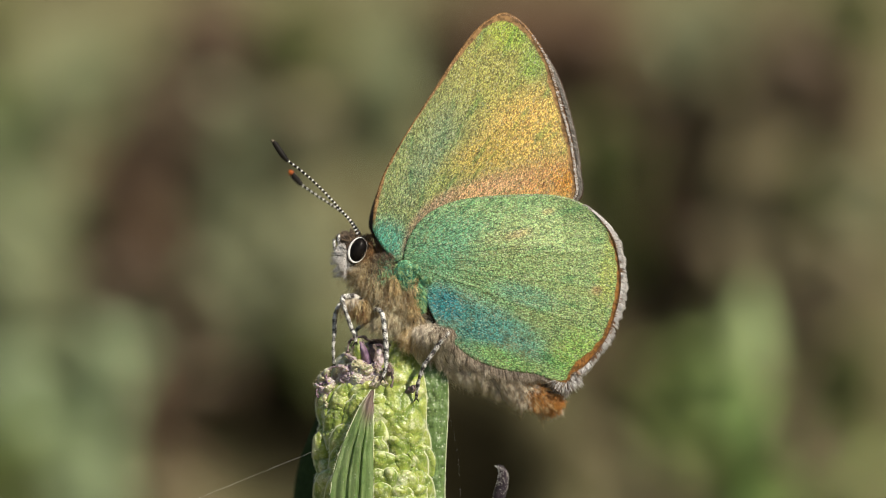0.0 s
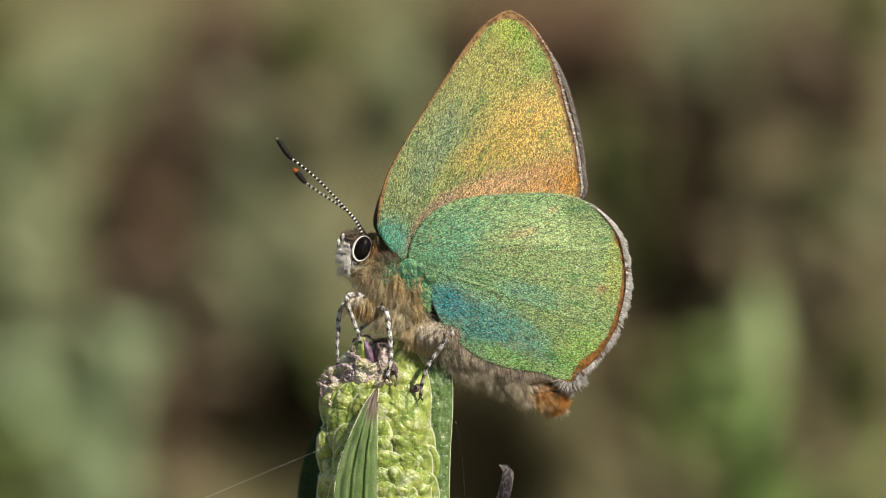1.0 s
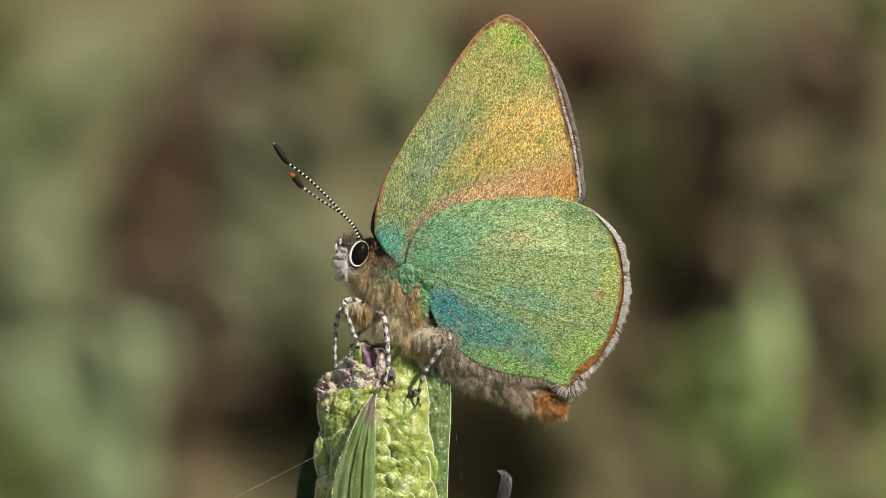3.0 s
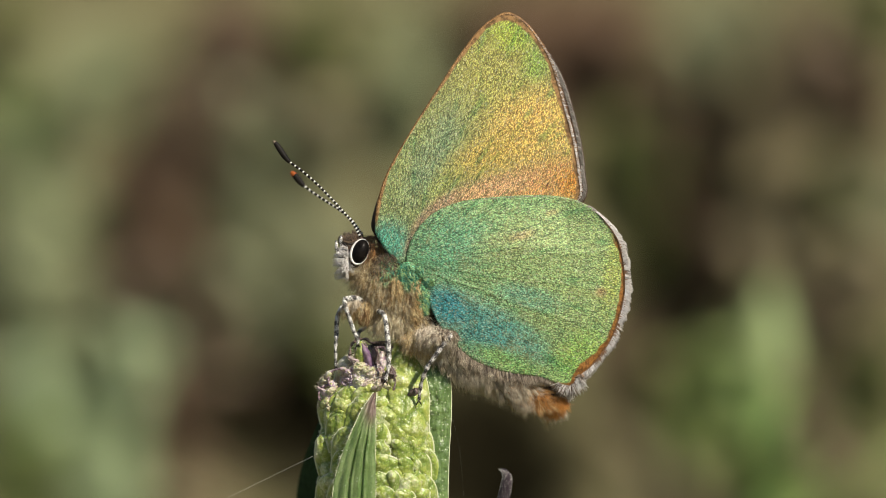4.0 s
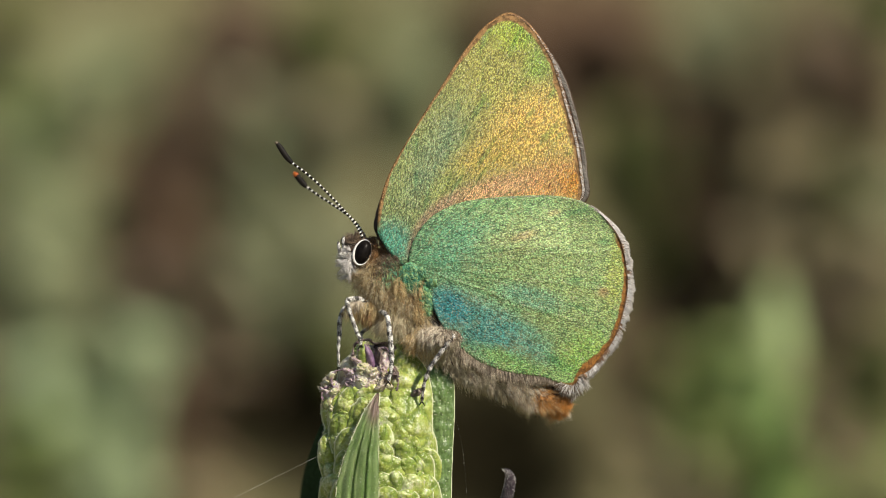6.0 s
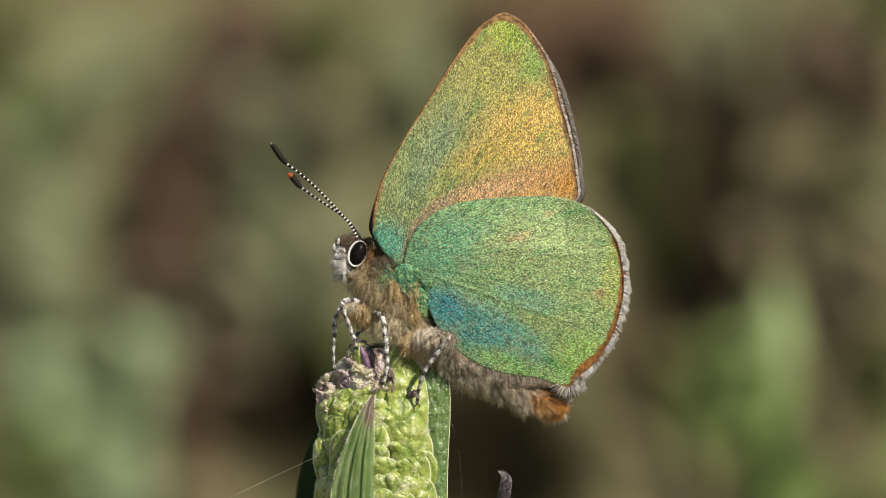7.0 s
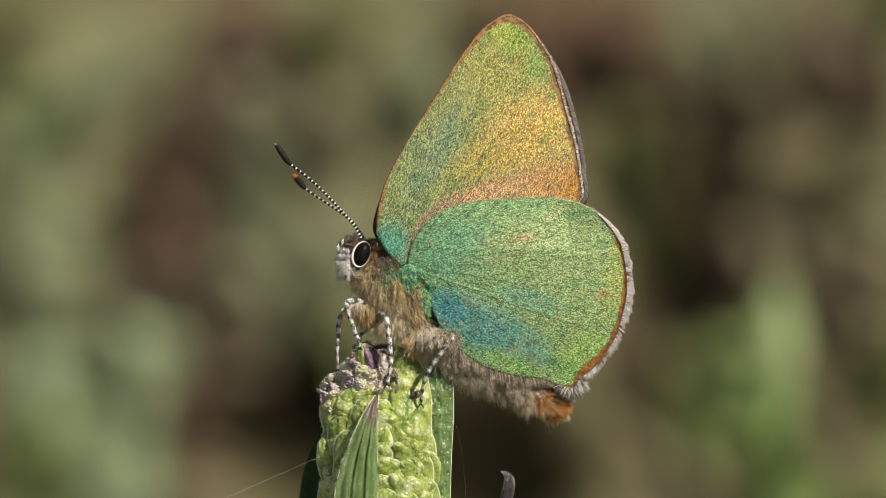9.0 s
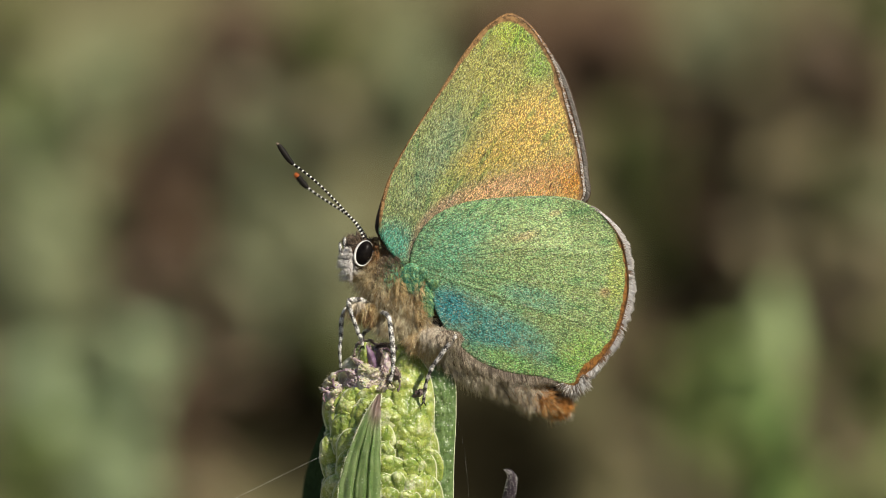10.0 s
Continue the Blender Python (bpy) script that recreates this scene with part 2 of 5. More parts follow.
def banded(name, light, dark, per_mm, share):
    """Rings of pale and dark scales along a leg, from the uv's length."""
    n = Nodes(name)
    uvs = n.coord.outputs["UV"]
    split = n.node("ShaderNodeSeparateXYZ")
    n.link(uvs, split.inputs[0])
    wob = n.noise(n.mapped(uvs, (5, 6, 1)), 1.6, 3.0, 0.7)
    along = n.math("ADD", n.math("MULTIPLY", split.outputs[1], per_mm), n.math("MULTIPLY", wob.outputs[0], 2.2))
    saw = n.math("FRACT", along, 0)
    flecks = n.voronoi(n.mapped(uvs, (7, 11, 1)), 1.8)
    c = n.mix(n.ramp(saw, share, share + 0.12), light, dark)
    c = n.mix(n.ramp(flecks.outputs["Distance"], 0.5, 0.8, 0, 0.7), c, tuple(x * 0.3 for x in dark))
    n.bump(flecks.outputs["Distance"], 0.6, 0.00002)
    return n.done(c, 0.5)


# soft fields of wing colour, laid in order: tint, grid place, reach, turn, strength
FORE_GREENS = [
    ((0.22, 0.28, 0.11), 720, 330, 130, 200, 25, 0.9),
    ((0.07, 0.30, 0.22), 690, 425, 62, 62, 0, 0.9),
    ((0.19, 0.27, 0.16), 775, 260, 40, 150, 28, 0.6),
    ((0.40, 0.37, 0.10), 880, 110, 120, 160, 0, 0.8),
    ((0.66, 0.44, 0.13), 955, 222, 150, 100, -25, 0.95),
    ((0.20, 0.42, 0.06), 950, 110, 34, 46, 0, 0.45),
    ((0.36, 0.45, 0.07), 905, 55, 60, 50, 0, 0.8),
]
FORE_GOLDS = [
    ((0.50, 0.36, 0.09), 870, 270, 115, 52, -25, 0.75),
    ((0.30, 0.34, 0.09), 790, 320, 60, 26, -40, 0.5),
    ((0.52, 0.29, 0.105), 990, 315, 215, 62, -14, 1.0),
    ((0.55, 0.34, 0.17), 870, 332, 125, 34, -16, 1.0),
    ((0.50, 0.22, 0.04), 1015, 320, 40, 40, 0, 0.8),
    ((0.36, 0.24, 0.15), 785, 360, 58, 22, -34, 0.9),
    ((0.26, 0.18, 0.12), 748, 392, 50, 18, -54, 0.9),
    ((0.20, 0.15, 0.10), 728, 428, 30, 11, -66, 0.9),
]
HIND_GREENS = [
    ((0.26, 0.365, 0.145), 1010, 470, 180, 200, 0, 0.9),
    ((0.11, 0.29, 0.16), 790, 430, 120, 90, -15, 0.85),
    ((0.18, 0.34, 0.14), 900, 360, 120, 30, -5, 0.6),
    ((0.26, 0.32, 0.13), 900, 425, 90, 40, -12, 0.7),
    ((0.065, 0.245, 0.24), 842, 568, 140, 66, 32, 0.85),
    ((0.03, 0.23, 0.27), 790, 535, 60, 45, 28, 0.85),
    ((0.10, 0.30, 0.22), 935, 520, 90, 30, 15, 0.6),
]
HIND_EDGES = [
    ((0.08, 0.29, 0.25), 915, 590, 100, 46, 35, 0.7),
    ((0.36, 0.42, 0.10), 1085, 480, 26, 110, 8, 0.7),
    ((0.24, 0.43, 0.10), 1030, 625, 80, 60, -40, 0.8),
    ((0.22, 0.42, 0.12), 900, 632, 100, 24, 22, 0.7),
    ((0.42, 0.26, 0.14), 1064, 512, 15, 13, 0, 0.7),
    ((0.40, 0.27, 0.14), 925, 412, 34, 11, -15, 0.55),
    ((0.40, 0.28, 0.14), 978, 372, 18, 8, -15, 0.5),
]
M_FORE = scaled_wing("forewing_scales", (0.27, 0.30, 0.11), FORE_GREENS + FORE_GOLDS,
                     (0.40, 0.225, 0.09), 0.974, (0.10, 0.86), 0.024, (0.20, 0.36), -62.0)
M_HIND = scaled_wing("hindwing_scales", (0.20, 0.33, 0.14), HIND_GREENS + HIND_EDGES,
                     (0.34, 0.145, 0.03), 0.960, (0.345, 0.72), 0.006)
M_UPPER = plain("brown_wing_upperside", (0.10, 0.055, 0.03), (0.05, 0.03, 0.02), 700, 0.5, 0.2)
M_SHOULDER = scaled_wing("green_shoulder_scales", (0.13, 0.36, 0.16),
                         [((0.05, 0.30, 0.24), 722, 490, 40, 40, 0, 0.9)], (0.3, 0.3, 0.1), 2.0, (0, 1))
M_SKIN = plain("body_skin", (0.16, 0.10, 0.06), (0.07, 0.045, 0.03), 900, 0.7)
M_FUR = hair("tawny_fur", (1.0, 0.86, 0.50), (0.46, 0.27, 0.10), 0.65)
M_FUR_DARK = hair("dark_brown_fur", (0.29, 0.20, 0.125), (0.06, 0.042, 0.03))
M_COLLAR = hair("rusty_collar_hair", (0.50, 0.25, 0.08), (0.10, 0.05, 0.02))
M_FUR_PALE = hair("pale_cream_fur", (1.0, 0.95, 0.72), (0.50, 0.37, 0.20), 0.6)
M_FUR_WHITE = hair("white_hair", (0.92, 0.90, 0.87), (0.60, 0.56, 0.54))
M_FUR_ORANGE = hair("rust_orange_fur", (0.84, 0.40, 0.085), (0.40, 0.165, 0.035))
M_FUR_FRINGE = hair("grey_brown_wing_hair", (0.66, 0.55, 0.42), (0.10, 0.07, 0.05))
M_FUR_GREY = hair("grey_tan_fur", (1.0, 0.92, 0.76), (0.46, 0.36, 0.25))
M_FRINGE = hair("fringe_scales", (0.88, 0.86, 0.84), (0.60, 0.56, 0.54))
M_FRINGE_BROWN = hair("brown_fringe_scales", (0.36, 0.18, 0.07), (0.16, 0.09, 0.05))
M_COSTA = hair("tan_edge_scales", (0.72, 0.44, 0.18), (0.40, 0.20, 0.07))
M_FRINGE_GREY = hair("grey_fringe_scales", (0.42, 0.38, 0.35), (0.22, 0.20, 0.18))
M_FLECK = hair("green_gold_scales", (0.50, 0.64, 0.24), (0.04, 0.28, 0.20))
M_BLACK = plain("black_antenna", (0.008, 0.007, 0.006), (0.018, 0.015, 0.013), 1500, 0.6, specular=0.15)
M_RING = plain("white_antenna_scales", (0.85, 0.84, 0.80), (0.70, 0.68, 0.64), 1500, 0.5)
M_CLUB_TIP = plain("orange_club_tip", (0.42, 0.10, 0.015), (0.22, 0.055, 0.015), 1500, 0.5)
M_PALE_TIP = plain("pale_club_tip", (0.40, 0.36, 0.28), (0.16, 0.12, 0.08), 1500, 0.5)
M_EYE = plain("dark_eye", (0.006, 0.005, 0.005), (0.012, 0.010, 0.009), 2500, 0.3, bump=0.15, specular=0.06)
M_EYE_RIM = plain("white_eye_rim", (0.90, 0.89, 0.87), (0.78, 0.76, 0.74), 2500, 0.5)
M_LEG_DARK = banded("grey_banded_leg_scales", (0.72, 0.69, 0.66), (0.028, 0.023, 0.021), 2.0, 0.38)
M_LEG = banded("banded_leg_scales", (0.86, 0.84, 0.80), (0.035, 0.03, 0.028), 2.0, 0.47)


def puckered(name, top, flank, groove, blush):
    """Quilted downy bract skin, yellow-green, with highlights and groove shade painted by height."""
    n = Nodes(name)
    obj = n.coord.outputs["Object"]
    swell = n.node("ShaderNodeUVMap")
    swell.uv_map = "swell"
    split = n.node("ShaderNodeSeparateXYZ")
    n.link(swell.outputs[0], split.inputs[0])
    broad = n.noise(obj, 380.0, 3.0)
    fine = n.noise(obj, 5200.0, 4.0, 0.7)
    dots = n.voronoi(obj, 7500.0)
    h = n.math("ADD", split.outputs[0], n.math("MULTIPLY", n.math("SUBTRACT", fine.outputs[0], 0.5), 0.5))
    # groove shade, then highlights on the swellings, put into the colour
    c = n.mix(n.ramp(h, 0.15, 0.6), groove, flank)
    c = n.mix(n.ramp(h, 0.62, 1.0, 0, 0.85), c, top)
    c = n.mix(n.ramp(broad.outputs[0], 0.52, 0.72, 0, 0.55), c, blush)
    frost = n.noise(n.mapped(obj, (1, 1, 1), (0.3, 0.1, 0.2)), 1500.0, 3.0, 0.65)
    c = n.mix(n.ramp(frost.outputs[0], 0.52, 0.70, 0, 0.7), c, top)
    pick = n.node("ShaderNodeSeparateColor")
    n.link(dots.outputs["Color"], pick.inputs[0])
    c = n.mix(n.math("MULTIPLY", n.ramp(dots.outputs["Distance"], 0.08, 0.34, 0.55, 0), n.ramp(pick.outputs[0], 0.35, 0.8)), c, (0.92, 0.93, 0.78))
    c = n.mix(n.math("MULTIPLY", n.ramp(dots.outputs["Distance"], 0.3, 0.55, 0, 0.5), n.ramp(pick.outputs[1], 0.4, 0.9)), c, groove)
    n.bump(n.math("ADD", fine.outputs[0], dots.outputs["Distance"]), 0.35, 0.00007)
    return n.done(c, 0.33, 0.0, 0.2, 0.6, 0.3)


def leaf_green(name, light, dark, scale=320.0, hairs=0.25, rough=0.45, through=0.25, shine=0.5):
    n = Nodes(name)
    obj = n.coord.outputs["Object"]
    broad = n.noise(obj, scale, 3.0)
    fine = n.noise(obj, scale * 9, 3.0, 0.7)
    cells = n.voronoi(obj, scale * 16)
    c = n.mix(n.ramp(broad.outputs[0], 0.35, 0.68), dark, light)
    c = n.mix(n.ramp(fine.outputs[0], 0.45, 0.7, 0, 0.75), c, tuple(x * 0.45 for x in dark))
    pick = n.node("ShaderNodeSeparateColor")
    n.link(cells.outputs["Color"], pick.inputs[0])
    speck = n.math("MULTIPLY", n.ramp(cells.outputs["Distance"], 0.05, 0.34, hairs, 0), n.ramp(pick.outputs[0], 0.45, 0.8))
    c = n.mix(speck, c, (0.80, 0.86, 0.66))
    n.bump(n.math("ADD", fine.outputs[0], cells.outputs["Distance"]), 0.35, 0.00006)
    return n.done(c, rough, 0.0, 0.3 * shine, shine, through)


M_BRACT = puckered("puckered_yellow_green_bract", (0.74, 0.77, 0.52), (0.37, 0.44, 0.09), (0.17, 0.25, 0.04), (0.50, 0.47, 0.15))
M_MARGIN = hair("pale_bract_margin", (0.78, 0.80, 0.58), (0.62, 0.66, 0.40))
M_BRACT_EDGE = hair("bract_edge_hairs", (0.80, 0.80, 0.66), (0.50, 0.52, 0.36))
M_BRACT_TOP = puckered("mauve_tinted_bract", (0.74, 0.72, 0.58), (0.50, 0.48, 0.28), (0.28, 0.22, 0.16), (0.50, 0.38, 0.38))
M_PURPLE = leaf_green("purple_petal", (0.27, 0.17, 0.27), (0.13, 0.07, 0.13), 600.0, 0.3, 0.45, 0.3)
M_LILAC = puckered("lilac_grey_calyx", (0.74, 0.68, 0.67), (0.54, 0.45, 0.46), (0.28, 0.20, 0.23), (0.46, 0.45, 0.22))
M_CALYX = puckered("crinkled_calyx", (0.66, 0.58, 0.58), (0.38, 0.29, 0.31), (0.17, 0.10, 0.14), (0.40, 0.39, 0.14))
M_HOLLOW = leaf_green("withered_petal_and_hollow_shade", (0.22, 0.15, 0.14), (0.07, 0.045, 0.045), 900.0, 0.6, 0.5, 0.15)
M_SPEAR = leaf_green("smooth_green_leaf", (0.17, 0.30, 0.09), (0.10, 0.21, 0.05), 260.0, 0.12, 0.42, 0.2)
M_BACK_LEAF = leaf_green("fresh_green_leaf", (0.17, 0.26, 0.085), (0.10, 0.175, 0.05), 430.0, 1.0, 0.4, 0.25)
# leaf green darkened to near black, to paint in the shade it lies in
M_SHADE_LEAF = leaf_green("shade_painted_leaf", (0.035, 0.07, 0.022), (0.02, 0.045, 0.014), 300.0, 0.03, 0.8, 0.0, 0.05)
M_STEM = leaf_green("hairy_green_stem", (0.20, 0.30, 0.10), (0.11, 0.19, 0.05), 300.0, 0.4)
M_HOOK = leaf_green("grey_purple_downy_bud", (0.062, 0.047, 0.058), (0.018, 0.013, 0.02), 1300.0, 0.5, 0.7, 0.0, 0.1)
M_SILK = plain("spider_silk", (0.85, 0.85, 0.80), (0.8, 0.8, 0.75), 200, 0.25, bump=0)


def meadow_leaf(name, light, dark, rough=0.6, shine=0.25):
    n = Nodes(name)
    geo = n.node("ShaderNodeNewGeometry")
    broad = n.noise(n.coord.outputs["Object"], 60.0, 3.0)
    c = n.mix(geo.outputs["Random Per Island"], dark, light)
    c = n.mix(n.ramp(broad.outputs[0], 0.4, 0.7, 0, 0.5), c, dark)
    return n.done(c, rough, 0.0, 0.2 * shine, shine)


M_LIME = meadow_leaf("bright_bud_green", (0.37, 0.46, 0.21), (0.29, 0.37, 0.155))
M_SHOOT = meadow_leaf("fresh_shoot_green", (0.17, 0.27, 0.075), (0.115, 0.195, 0.05))
M_GRASS = meadow_leaf("meadow_grass_blades", (0.26, 0.23, 0.11), (0.12, 0.10, 0.05))


# pits added to deepen the bank's painted shade: x, y, reach across, reach up the slope (metres)
HOLLOWS = [(-0.031, 0.468, 0.014, 0.008), (0.035, 0.484, 0.016, 0.012), (0.004, 0.468, 0.009, 0.007)]


def rise(x, y):
    """Height of the ground: level round the flower, a steep bank added behind it as a backdrop."""
    far = y - 0.30 - 0.5 * x * x / (x * x + 1.2) - 0.25 * noise.noise((x * 0.7, 3.1, 0)) * min(1.0, abs(x))
    t = max(0.0, min(1.0, far / 0.32))
    low = 0.008 * noise.noise((x * 3, y * 3, 0)) if y < 8 else 0.0
    pit = sum(math.exp(-((x - a) / c) ** 2 - ((y - b) / d) ** 2) for a, b, c, d in HOLLOWS) if abs(x) < 0.2 and 0.4 < y < 0.56 else 0.0
    lumps = 0.012 * noise.noise((x * 16, y * 16, 4)) + 0.006 * noise.noise((x * 45, y * 45, 9))
    return low - 0.045 * pit + 0.56 * t * t * (3 - 2 * t) + lumps * (1 if 0.3 < y < 1.2 else 0) + 0.05 * max(0.0, min(y, 30) - 0.62)


def bank_reach(u, v):
    """How far ahead the bank lies on the line through a grid place."""
    away = 0.5
    while away < 1.2:
        p = BASE @ g(u, v, (away - REACH) * 1000)
        if p.z < rise(p.x, p.y):
            break
        away += 0.002
    return away


# colour patches that fit the background to the camera's view, kind by kind: colour, then place and reach on the view
# grid, and how densely it covers
PALE_MOSS = ((0.287, 0.319, 0.176), [(150, 130, 190, 140, 0.85), (60, 380, 150, 160, 1.0), (60, 480, 120, 110, 0.8), (700, 130, 80, 200, 1.0), (30, 250, 90, 80, 0.5)])
GREY_MOSS = ((0.287, 0.301, 0.175), [(450, 200, 110, 100, 1.0), (470, 260, 120, 150, 1.0), (480, 400, 150, 150, 1.0), (120, 560, 110, 100, 0.8), (455, 490, 150, 115, 1.0), (1240, 50, 90, 110, 0.8),
                                     (1540, 350, 70, 110, 0.7), (570, 210, 80, 100, 0.7), (360, 480, 70, 80, 0.6), (560, 450, 90, 120, 0.7)])
SILVER_GROWTH = ((0.410, 0.497, 0.290), [(200, 620, 95, 130, 1.0), (45, 660, 110, 110, 0.9), (130, 750, 130, 120, 0.9), (170, 850, 80, 120, 0.8)])
HERB_GREEN = ((0.298, 0.367, 0.124), [(1205, 720, 110, 90, 0.9), (1230, 630, 80, 80, 0.7), (20, 770, 70, 70, 0.6), (1430, 850, 120, 90, 0.8), (1240, 770, 110, 90, 1.0)])
FRESH_GREEN = ((0.270, 0.365, 0.130), [(1335, 850, 55, 110, 0.9), (1335, 740, 50, 110, 0.75), (0, 180, 70, 70, 0.5), (1310, 650, 50, 110, 0.5)])
DEEP_GREEN = ((0.120, 0.139, 0.045), [(560, 600, 50, 60, 0.6), (1105, 250, 110, 150, 0.8), (60, 850, 80, 70, 0.8), (1430, 310, 70, 90, 0.6), (1545, 5, 80, 40, 0.7),
                                      (1500, 690, 100, 90, 0.8), (540, 45, 90, 90, 0.45), (-10, 10, 90, 70, 0.8), (1540, 610, 70, 70, 0.6)])
BROWN_LITTER = ((0.128, 0.083, 0.053), [(255, 325, 150, 180, 1.0), (375, 40, 80, 110, 0.9), (960, 70, 290, 200, 1.0), (1200, 200, 90, 90, 0.9), (1500, 150, 80, 80, 0.85), (290, 700, 70, 150, 0.9),
                                        (1275, 420, 80, 70, 0.8), (1060, 40, 120, 120, 1.0), (1095, 620, 70, 80, 0.8), (300, 440, 90, 90, 0.8)])
DUN_LITTER = ((0.218, 0.161, 0.108), [(400, 50, 110, 120, 0.6), (330, 170, 110, 100, 0.9), (240, 480, 90, 70, 0.6), (320, 560, 80, 120, 0.9), (1440, 80, 90, 80, 0.7), (1460, 540, 90, 130, 0.8), (1440, 720, 70, 80, 0.5)])
GREY_LITTER = ((0.278, 0.237, 0.138), [(330, 870, 90, 60, 1.0), (1335, 170, 110, 120, 0.9), (1345, 300, 85, 160, 0.9), (1130, 800, 60, 90, 0.4), (590, 200, 70, 90, 0.5), (1350, 430, 80, 70, 0.8),
                                       (1525, 860, 90, 80, 1.0), (1520, 450, 90, 100, 0.6), (1180, 860, 60, 60, 0.7)])
# near-black patches that paint in the shade behind the butterfly
SHADE_PATCHES = ((0.014, 0.012, 0.006), [(455, 700, 190, 190, 1.0), (475, 695, 150, 180, 1.0), (1160, 450, 160, 260, 1.0), (1145, 380, 110, 220, 0.85), (850, 800, 230, 240, 1.0),
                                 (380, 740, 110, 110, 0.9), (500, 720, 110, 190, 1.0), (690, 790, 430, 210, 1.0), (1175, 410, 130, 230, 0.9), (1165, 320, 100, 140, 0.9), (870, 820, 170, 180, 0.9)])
BANK_PATCHES = [PALE_MOSS, DUN_LITTER, GREY_MOSS, SILVER_GROWTH, GREY_LITTER, BROWN_LITTER, HERB_GREEN, DEEP_GREEN, FRESH_GREEN, SHADE_PATCHES]


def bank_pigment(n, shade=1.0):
    """Moss and litter tints and painted shade, placed to fit the camera's view; millimetres in x and z."""
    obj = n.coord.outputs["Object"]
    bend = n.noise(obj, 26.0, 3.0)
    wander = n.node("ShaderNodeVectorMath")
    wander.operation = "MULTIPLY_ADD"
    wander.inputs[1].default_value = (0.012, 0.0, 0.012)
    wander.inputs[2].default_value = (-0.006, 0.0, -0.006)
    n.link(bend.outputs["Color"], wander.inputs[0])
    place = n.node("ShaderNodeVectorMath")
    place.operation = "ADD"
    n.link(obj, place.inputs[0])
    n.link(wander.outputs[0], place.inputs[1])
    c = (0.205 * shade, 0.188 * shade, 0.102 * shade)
    for tint, u, v, ru, rv, strength in [(tint, *row) for tint, rows in BANK_PATCHES for row in rows]:
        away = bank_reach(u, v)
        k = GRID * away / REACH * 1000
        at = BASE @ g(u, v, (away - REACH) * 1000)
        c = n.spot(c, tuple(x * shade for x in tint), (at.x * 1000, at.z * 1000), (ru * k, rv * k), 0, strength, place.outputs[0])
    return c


def soil():
    n = Nodes("soil_with_litter_and_painted_shade")
    obj = n.coord.outputs["Object"]
    fine = n.noise(obj, 160.0, 5.0, 0.7)
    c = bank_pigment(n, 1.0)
    c = n.mix(n.ramp(fine.outputs[0], 0.45, 0.75, 0, 0.6), c, (0.5, 0.48, 0.45), "MULTIPLY")
    n.bump(fine.outputs[0], 0.6, 0.004)
    return n.done(c, 0.95, 0.0, 0.0, 0.03)


# ---------------------------------------------------------------- ground
def ground():
    """One sheet to the horizon, fine near the flower and coarse far off."""
    def stops(near, far):
        out = [near[0] + (near[1] - near[0]) * i / far for i in range(far + 1)]
        grow = [0.4, 1, 2.5, 6, 15, 40, 120, 500, 2500]
        return [near[0] - x for x in reversed(grow)] + out + [near[1] + x for x in grow]
    xs, ys = stops((-0.3, 0.3), 120), stops((0.2, 0.8), 150)
    verts = [(x, y, rise(x, y)) for y in ys for x in xs]
    w = len(xs)
    faces = [(j * w + i, j * w + i + 1, (j + 1) * w + i + 1, (j + 1) * w + i) for j in range(len(ys) - 1) for i in range(w - 1)]
    mesh = bpy.data.meshes.new("ground")
    mesh.from_pydata(verts, [], faces)
    mesh.polygons.foreach_set("use_smooth", [True] * len(mesh.polygons))
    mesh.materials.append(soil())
    tagged(new("ground", mesh), "meadow soil rising to an added mossy, littered bank with painted shade", "ground", kind="structure")


def bank_turf():
    """Short uncounted moss and litter blades over the bank."""
    rng = np.random.default_rng(15)
    n = 14000
    x, y = rng.uniform(-0.28, 0.28, n), rng.uniform(0.33, 0.66, n)
    roots = np.array([(a, b, rise(a, b) - 0.001) for a, b in zip(x, y)])
    ways = np.c_[rng.normal(size=n) * 0.6, -0.5 + rng.normal(size=n) * 0.5, 0.8 + rng.normal(size=n) * 0.3]
    V, F = strands(roots, ways, 0.006 + 0.010 * rng.random(n), 0.0006 + 0.0006 * rng.random(n), 0.3, rng=rng)
    m = Nodes("bank_turf_blades")
    geo = m.node("ShaderNodeNewGeometry")
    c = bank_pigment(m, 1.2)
    c = m.mix(m.ramp(geo.outputs["Random Per Island"], 0.0, 0.6, 0.45, 0), c, (0.5, 0.48, 0.42), "MULTIPLY")
    mesh = bpy.data.meshes.new("bank_turf")
    mesh.from_pydata(V.tolist(), [], F)
    mesh.materials.append(m.done(c, 0.9, 0.0, 0.0, 0.04))
    tagged(new("bank_turf", mesh), "short moss and dry litter on the bank", "turf", kind="stuff")


bank_turf()
ground()

# ---------------------------------------------------------------- butterfly
FORE = [(716, 462), (690, 442), (670, 412), (667, 392), (673, 345), (692, 293), (735, 219), (780, 149), (815, 95),
        (850, 50), (882, 25), (906, 19), (934, 36), (960, 69), (979, 104), (991, 140), (1001, 178), (1013, 222),
        (1022, 262), (1027, 300), (1026, 350), (960, 400), (860, 440), (780, 470)]
FORE_FAR = [(716, 462), (686, 440), (664, 408), (661, 385), (675, 338), (702, 290), (744, 224), (790, 156), (826, 103),
            (860, 60), (888, 37), (908, 32), (932, 46), (961, 74), (986, 108), (1003, 143), (1015, 180), (1026, 222),
            (1034, 262), (1038, 300), (1036, 352), (965, 405), (865, 445), (780, 470)]
